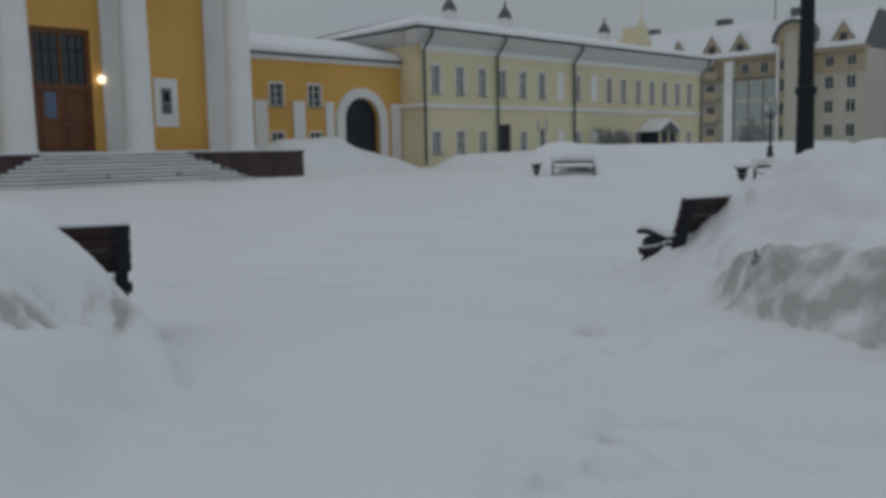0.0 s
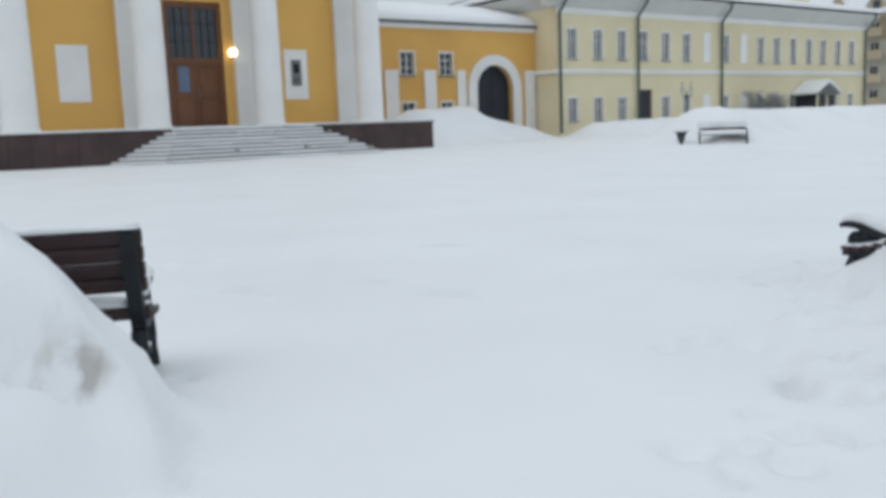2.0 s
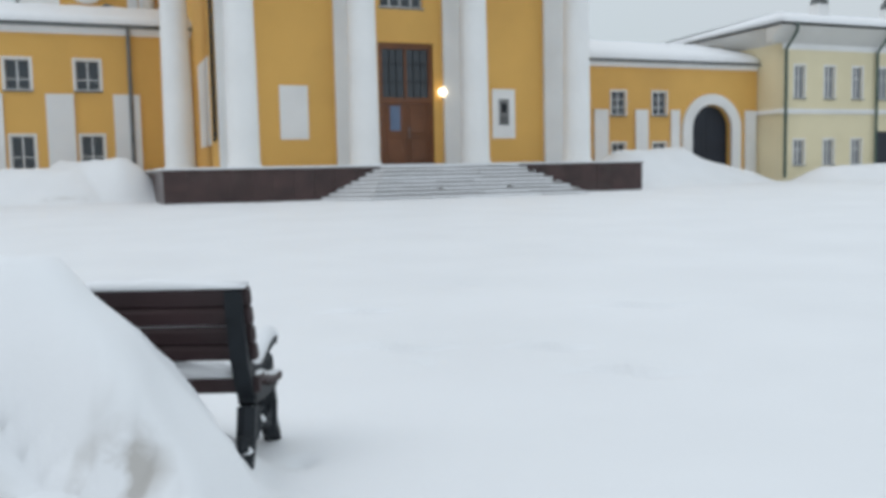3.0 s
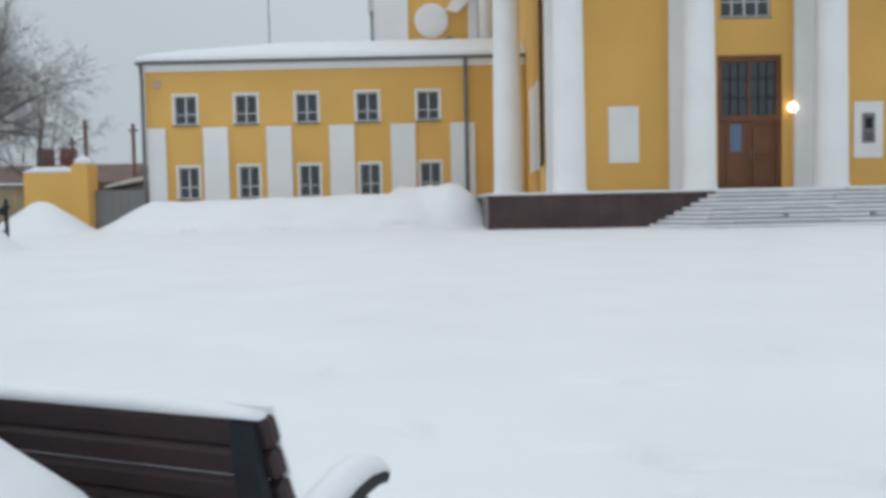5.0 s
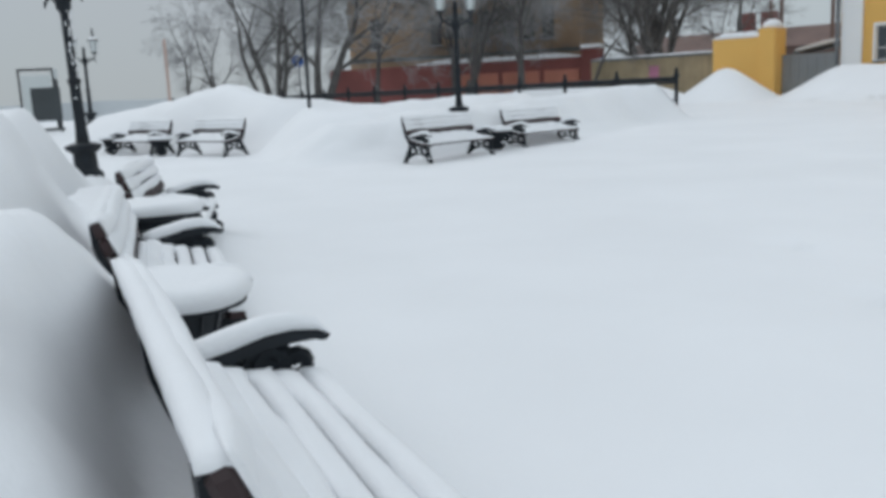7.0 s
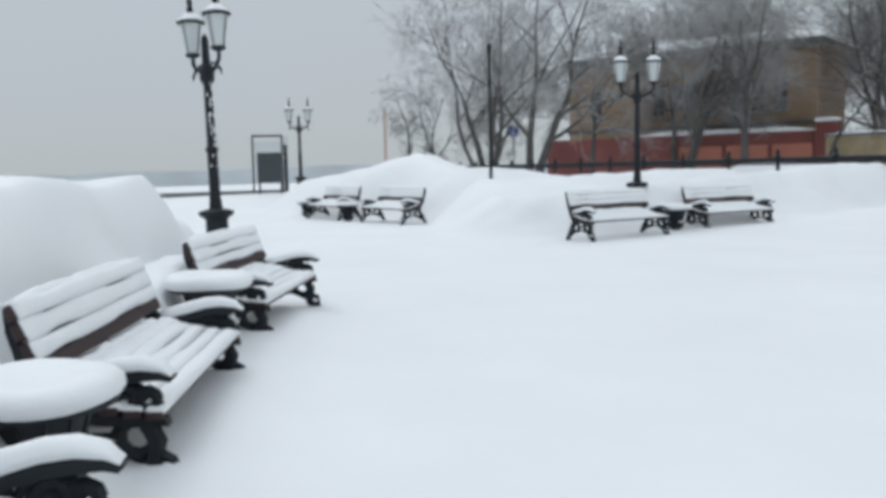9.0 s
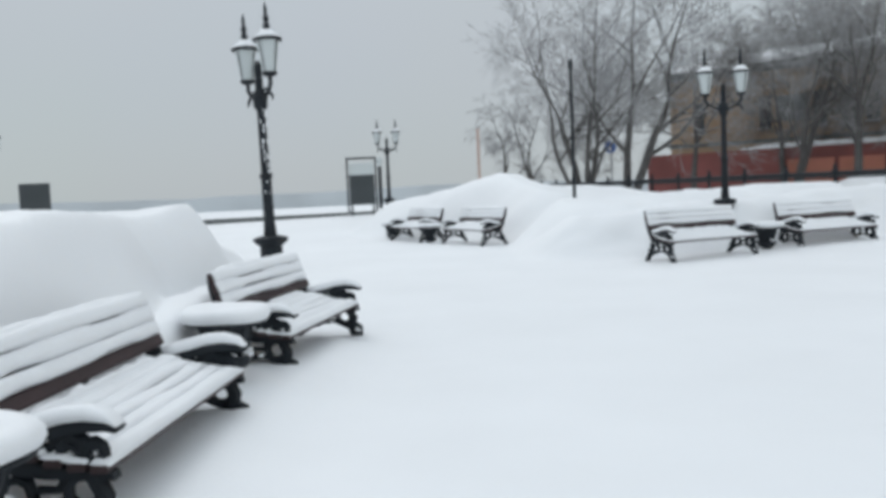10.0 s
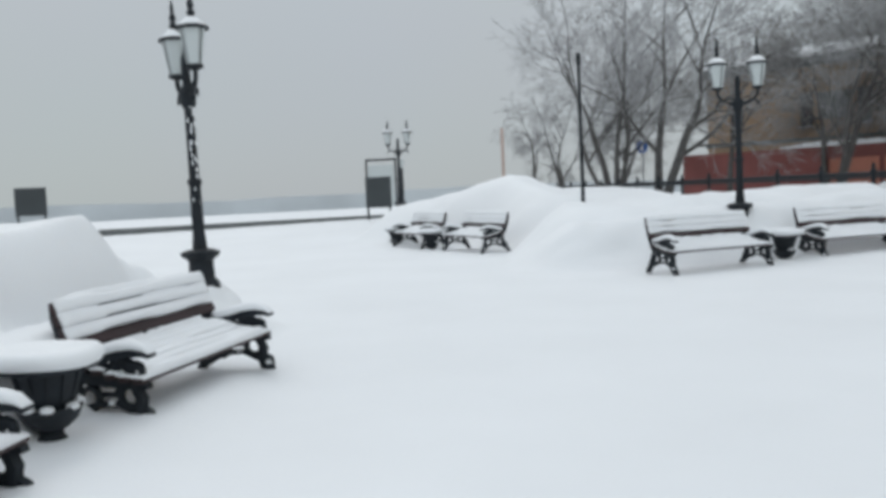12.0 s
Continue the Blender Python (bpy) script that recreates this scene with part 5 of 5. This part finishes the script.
for x, y in ((-21.0, 5.0), (-9.8, 3.5), (-33.0, 6.0)):
    part("roof_stack", boxes((x - 0.9, x + 0.9, y, y + 1.5, 17.4, 18.9)), ROOFGREY, apt)
part("mast", tube(bmesh.new(), [(-12.5, 3.0, 17.5), (-12.5, 3.0, 24.0)], 0.08, 5), ROOFGREY, apt)
far = thing("far_house", "grey far house with a snowy roof", "building", pose(125, 30, 0, 0, 0, -90))
part("wall", boxes((-6, 14, 0, 12, 0, 9.5)), APT, far)
bm = bmesh.new()
prism(bm, [(-0.6, 9.6), (12.6, 9.6), (6, 13.0)], "x", -6.4, 14.4)
part("roof", bm, SNOWCAP, far)
for i in range(6):
    for z in (2.0, 5.2):
        part("far_window", boxes((-4.5 + 3 * i, -3.3 + 3 * i, -0.05, -0.005, z, z + 1.7)), PANE, far)

# ---- gate wall, fences and the old ochre house ----
gatew = thing("gate_wall", "yellow stucco gate wall with a snow-capped pier", "wall")
part("wall", boxes((-17.5, -15.1, 46.3, 47.4, 0.0, 3.25)), OCHRE, gatew)
part("pier", boxes((-15.09, -14.3, 46.2, 47.5, 0.0, 3.62)), OCHRE, gatew)
bm = bmesh.new()
ridge(bm, -17.55, -15.1, 46.85, 3.25, 1.15, 0.28, 0, 3)
part("wall_snow", bm, SNOWCAP, gatew, "", True)
part("pier_snow", lathe(bmesh.new(), [(0.46, 3.62), (0.48, 3.75), (0.36, 3.95), (0.1, 4.05)], 14, -14.7, 46.85), SNOWCAP, gatew, "", True)
sg = thing("sheet_gate", "closed grey sheet-metal gate between wall and wing", "gate")
for k in range(6):
    part("sheet", boxes((-14.25 + 0.42 * k, -13.85 + 0.42 * k, 47.0, 47.04, 0.2, 2.32)), SHEET, sg)
for z in (0.6, 2.2):
    part("rail", boxes((-14.25, -11.74, 46.94, 46.998, z, z + 0.1)), SHEET, sg)
pf = thing("plank_fence", "weathered upright plank fence with a snow edge", "fence")
for k in range(47):
    x = -26.4 + 0.19 * k
    part("plank", boxes((x, x + 0.175, 48.6, 48.64, 0.0, 2.6 + 0.03 * ((k * 7) % 3))), PLANK, pf)
part("rail", boxes((-26.4, -17.5, 48.52, 48.598, 2.62, 2.74)), ROOFGREY, pf)
bm = bmesh.new()
ridge(bm, -26.4, -17.5, 48.6, 2.74, 0.16, 0.08, 0, 4)
part("rail_snow", bm, SNOWCAP, pf)
part("poster", boxes((-22.5, -21.9, 48.56, 48.597, 1.5, 2.2)), PINK, pf, "pink poster")

TURN = Matrix.Translation((-28, 51, 0)) @ pose(0, 0, 0, 0, 0, 21) @ Matrix.Translation((28, -51, 0))
rw = thing("red_wall", "long red painted wall with snow along its top", "wall", TURN)
part("wall", boxes((-46.8, -28.6, 51.0, 51.4, 0.0, 3.1)), REDWALL, rw)
part("end_pier", boxes((-28.59, -27.4, 50.6, 51.7, 0.0, 3.55)), REDWALL, rw)
for x0, x1 in ((-37.0, -34.2), (-33.9, -31.4), (-31.1, -28.8)):
    part("salmon_panel", boxes((x0, x1, 50.94, 50.998, 0.3, 2.35)), ORANGE, rw)
bm = bmesh.new()
ridge(bm, -40, -28.6, 51.2, 3.1, 0.6, 0.28, 0, 6, 50)
part("wall_snow", bm, SNOWCAP, rw)
part("pier_snow", boxes((-28.65, -27.35, 50.55, 51.75, 3.55, 3.8), bevel=0.08), SNOWCAP, rw)
part("notice", boxes((-27.38, -27.34, 50.7, 51.5, 2.0, 3.0)), PAPER, rw)

oh = thing("old_house", "old ochre two-storey house with peeling stucco", "building", TURN)
wx = [-44.8, -40.0, -36.4, -34.6, -33.2, -31.8]
part("front_wall", holed(-47.0, -29.5, 0.0, 8.6, 54.5, 0.5, [(x - 0.45, x + 0.45, 4.5, 6.7) for x in wx]), OLDOCHRE, oh)
part("side_wall", boxes((-47.0, -46.5, 55.01, 61, 0, 8.6), (-30.0, -29.5, 55.01, 61, 0, 8.6), (-46.49, -30.01, 60.5, 61, 0, 8.6)), OLDOCHRE, oh)
part("cornice", boxes((-47.3, -29.2, 54.1, 54.498, 8.3, 8.8), (-47.1, -29.4, 54.42, 54.498, 3.6, 3.85)), ROOFGREY, oh)
for x in wx:
    window(oh, x, 4.5, 6.7, 0.9, 54.5, "old", BROWNROOF, PANE, 2, 2, True)
part("billboard", boxes((-39.2, -37.1, 54.35, 54.44, 4.9, 6.6)), SHEET, oh, "grey patched panel")
snow_roof(oh, -47.0, -29.5, 54.5, 61.0, 8.85, 9.7, 4.0, 4.0)
oh2 = thing("brown_house", "low brown house with dormers behind the fences", "building")
part("wall", boxes((-46.0, -26.0, 84.0, 92.0, 0, 3.9)), BROWNROOF, oh2)
bm = bmesh.new()
prism(bm, [(83.5, 3.9), (92.5, 3.9), (88, 5.8)], "x", -46.5, -25.6)
part("roof", bm, BROWNROOF, oh2)
for x in (-34.6, -32.4):
    part("chimney", boxes((x - 0.6, x + 0.6, 86.0, 87.2, 4.5, 7.3)), REDWALL, oh2)
shed = thing("shed", "small dark shed with snow on its roof behind the gate", "shed", Matrix.Translation((-14.2, 51.5, 0)))
part("wall", boxes((-1.1, 1.3, 0.0, 1.8, 0.0, 2.5)), BROWNROOF, shed)
bm = bmesh.new()
prism(bm, [(-1.35, 2.45), (1.5, 2.95), (1.5, 3.05), (-1.35, 2.55)], "y", -0.2, 2.0)
part("roof", bm, ROOFGREY, shed)
bm = bmesh.new()
prism(bm, [(-1.3, 2.565), (1.45, 3.055), (1.4, 3.2), (0.3, 3.06), (-1.1, 2.72)], "y", -0.15, 1.95)
part("roof_snow", bm, SNOWCAP, shed)
for (x, y, h) in ((-19.9, 60.0, 7.2), (-17.5, 62.0, 7.1), (-25.0, 70.0, 6.9)):
    up = thing("utility_pole", "dark wooden utility pole behind the gate", "pole", Matrix.Translation((x, y, 0)), "utility poles")
    part("mast", tube(bmesh.new(), [(0, 0, 0), (0, 0, h)], 0.12, 6), BROWNROOF, up)
    part("crossarm", boxes((-0.32, 0.32, -0.05, 0.05, h - 0.5, h - 0.4)), BROWNROOF, up)

# low iron fence along the street
fe = thing("iron_fence", "low black iron fence half buried in snow", "fence")
fl = [(-9.05, 27.58), (-16.0, 29.0), (-26.0, 31.0), (-40.0, 33.5), (-52.0, 35.5)]
fp = []
for a, b in zip(fl, fl[1:]):
    n = max(1, round(math.dist(a, b) / 2.4))
    fp += [(a[0] + (b[0] - a[0]) * i / n, a[1] + (b[1] - a[1]) * i / n) for i in range(n)]
fp.append(fl[-1])
for x, y in fp:
    bm = lathe(bmesh.new(), [(0.055, 0.2), (0.06, 1.42), (0.095, 1.44), (0.095, 1.52), (0.045, 1.58), (0.065, 1.64), (0.01, 1.74)], 8, x, y)
    part("post", bm, IRON, fe)
for a, b in zip(fp, fp[1:]):
    for z in (1.42, 1.35, 1.28, 0.8):
        part("rail", tube(bmesh.new(), [(*a, z), (*b, z)], 0.05 if z > 1.4 else 0.034 if z > 1.2 else 0.022, 5), IRON, fe)
# embankment parapet, information stands
pp = thing("parapet", "dark stone parapet at the river edge under snow", "parapet")
bm = boxes((-33.6, -33.2, -10.0, 20.0, -0.5, 0.56))
part("wall", bm, ROOFGREY, pp)
for (x, y, z, turn, words) in ((-31.6, 18.7, 0.2, 62, "in front of the frozen river"), (-24.3, 6.1, 0.3, 85, "beside a street lamp")):
    st = thing("information_stand", "dark information board on a frame " + words, "information board", Matrix.Translation((x, y, z)) @ pose(0, 0, 0.2 if turn == 62 else 0, 0, 0, turn) @ Matrix.Diagonal((1.28 if turn == 62 else 1.0, 1, 1, 1)), "information boards")
    low = 0.5 if turn == 62 else 0.98
    part("board", boxes((-0.42, 0.42, -0.04, 0.04, low, 1.78), bevel=0.01), BOARDGREY, st)
    for sx in (-0.36, 0.36):
        part("leg", boxes((sx - 0.03, sx + 0.03, -0.03, 0.03, -0.4, low - 0.001)), IRON, st)
fr = thing("poster_frame", "tall open metal poster frame by the river", "frame", Matrix.Translation((-36.93, 20.5, -0.35)) @ pose(0, 0, 0, 0, 0, 62) @ Matrix.Diagonal((0.88, 1, 1, 1)))
for r in ((-0.85, -0.76, -0.05, 0.05, 0, 3.5), (0.76, 0.85, -0.05, 0.05, 0, 3.5), (-0.759, 0.759, -0.05, 0.05, 3.4, 3.5)):
    part("bar", boxes(r), IRON, fr)
part("sheet", boxes((-0.7, 0.7, -0.01, 0.01, 1.2, 3.2)), FROST, fr, "pale grey poster sheet")
# the pole's red is paled in its colour to stand in for haze
rp = thing("marker_pole", "tall red marker pole on the embankment, paled for haze", "pole", Matrix.Translation((-37.0, 27.0, -0.5)))
part("mast", tube(bmesh.new(), [(0, 0, 0), (0, 0, 5.0)], 0.085, 6), HAZEPINK, rp)


# ---- bare winter trees ----
def tree(name_label, x, y, z, h, stems, seed, lean=0.0, dense=1.0, droop=0.0, twig_mat=None, spray=0):
    rg = random.Random(seed)
    wood, fine, tips = [], [], []

    def grow(p, d, r, ln, depth):
        n = 4 if depth < 2 else 3
        for i in range(n):
            q = p + d * (ln / n)
            r2 = r * 0.86
            (wood if depth < 3 else fine).append((p.copy(), q.copy(), r, r2))
            for _ in range(spray if depth > 3 else 0):
                out = Vector((rg.gauss(0, 1), rg.gauss(0, 1), rg.gauss(0.1, 0.8) - droop)).normalized()
                tips.append((q.copy(), q + (d * 0.8 + out * 0.8) * rg.uniform(0.25, 0.7)))
            p, r = q, r2
            d = (d + Vector((rg.gauss(0, 0.10), rg.gauss(0, 0.10), rg.gauss(0.03, 0.06) - droop * depth * 0.05))).normalized()
            if depth < 5 and (i > 0 or depth > 0):
                count = 1 if rg.random() < 0.72 * dense else 0
                if depth >= 3:
                    count += 1 if rg.random() < 0.55 * dense else 0
                for _ in range(count):
                    a = rg.random() * 6.283
                    side = d.orthogonal().normalized()
                    side.rotate(Matrix.Rotation(a, 3, d))
                    nd = (d * 0.75 + side * (0.55 + 0.35 * rg.random())).normalized()
                    grow(p.copy(), nd, max(0.008, r * 0.60), ln * (0.55 + 0.2 * rg.random()), depth + 1)
        if depth < 5:
            grow(p, d, max(0.008, r * 0.8), ln * 0.68, depth + 1)
    for s in range(stems):
        a = rg.random() * 6.283
        tilt = (0.10 + 0.25 * rg.random()) if stems > 1 else 0.05
        d = Vector((math.cos(a) * tilt + lean, math.sin(a) * tilt, 1)).normalized()
        grow(Vector((math.cos(a) * 0.25, math.sin(a) * 0.25, 0)) * (stems > 1), d, 0.022 * h * (0.7 + 0.4 * rg.random()) / max(1, stems ** 0.35), h * 0.34, 0)
    root = thing("tree", name_label, "tree", Matrix.Translation((x, y, z)), "bare trees")
    for nm, segs, sides, material in (("trunk", wood, 5, BARK), ("crown", fine, 3, twig_mat or TWIG)):
        verts, faces = [], []
        for p, q, r1, r2 in segs:
            d = (q - p).normalized()
            u = d.orthogonal().normalized()
            w = d.cross(u)
            b = len(verts)
            for c, r in ((p, max(r1, 0.011)), (q, max(r2, 0.009))):
                for k in range(sides):
                    a = 2 * math.pi * k / sides
                    verts.append(c + (u * math.cos(a) + w * math.sin(a)) * r)
            for k in range(sides):
                faces.append((b + k, b + (k + 1) % sides, b + sides + (k + 1) % sides, b + sides + k))
        for p, q in tips if nm == "crown" else ():
            u = (q - p).orthogonal().normalized() * 0.007
            w = (q - p).normalized().cross(u)
            b = len(verts)
            verts += [p + u, p - 0.5 * u + 0.87 * w, p - 0.5 * u - 0.87 * w, q]
            faces += [(b, b + 1, b + 3), (b + 1, b + 2, b + 3), (b + 2, b, b + 3)]
        me = bpy.data.meshes.new(nm)
        me.from_pydata([tuple(v) for v in verts], [], faces)
        me.materials.append(material)
        part(nm, me, None, root, "fine bare frosted and haze-grey twigs" if nm == "crown" else "")


TREES = [(-37.0, 33.4, 0.2, 15.5, 4, 11, -0.18, 1.0, 0.1), (-35.0, 35.0, 0.2, 16.0, 2, 12, 0.22, 0.95, 0.1), (-47.0, 34.0, 0.0, 8.5, 1, 13, 0, 1.0, 0.9), (-42.0, 36.5, 0.0, 10.0, 2, 14, 0.1, 0.9, 0.5),
         (-33.0, 45.0, 0.2, 15.0, 2, 15, 0.0, 1.0, 0.1), (-28.5, 44.5, 0.2, 14.0, 1, 16, 0.05, 1.0, 0.2), (-24.0, 53.0, 0.2, 17.0, 2, 17, 0.0, 1.0, 0.3), (-29.0, 60.0, 0.2, 19.0, 2, 18, 0.05, 1.0, 0.3),
         (-29.5, 62.0, 0.2, 17.0, 1, 19, -0.05, 1.0, 0.4), (-26.0, 48.0, 0.2, 9.0, 1, 22, 0, 0.9, 0.2),
         (-27.5, 56.0, 0.2, 18.0, 2, 23, 0.0, 1.0, 0.4), (-28.0, 57.0, 0.2, 17.0, 2, 24, 0.0, 1.0, 0.4), (-31.0, 66.0, 0.2, 18.0, 2, 25, 0.0, 1.0, 0.4), (-37.5, 41.5, 0.2, 12.5, 1, 26, 0.0, 0.9, 0.2),
         (-44.5, 50.0, 0.2, 13.0, 2, 28, 0.0, 1.05, 0.6), (-36.0, 47.5, 0.2, 13.0, 2, 29, 0.05, 1.05, 0.3),
         (-38.0, 63.0, 0.2, 18.0, 2, 30, 0.0, 1.0, 0.4), (-33.0, 66.0, 0.2, 18.0, 2, 33, 0.0, 1.0, 0.4), (-44.0, 64.0, 0.2, 17.0, 2, 34, 0.0, 1.0, 0.4), (-46.0, 36.0, 0.0, 9.0, 2, 35, 0.0, 1.1, 0.8), (-28.5, 72.0, 0.2, 17.0, 2, 36, 0.0, 1.0, 0.4), (-41.0, 56.0, 0.2, 17.0, 2, 37, 0.0, 1.05, 0.3)]
KINDS = ["grey bare multi-stemmed tree dusted with snow", "leaning grey bare tree dusted with snow", "small drooping bare birch", "slender bare birch with drooping twigs"]
for k, row in enumerate(TREES):
    tree(KINDS[k % 4] if k < 4 else "tall bare winter tree behind the fences", *row, DARKTWIG if k > 5 and k != 19 else None, 2 if k in (14, 15) else 1 if k in (3, 4, 5, 16, 17) else 0)
for k, (x, y, h) in enumerate(((64.5, 43.6, 3.4), (66.3, 43.4, 3.0), (88.0, 42.0, 4.5))):
    tree("small bare shrub in front of the cream building", x, y, 0.3, h, 3, 40 + k, 0, 0.9, 0.0)
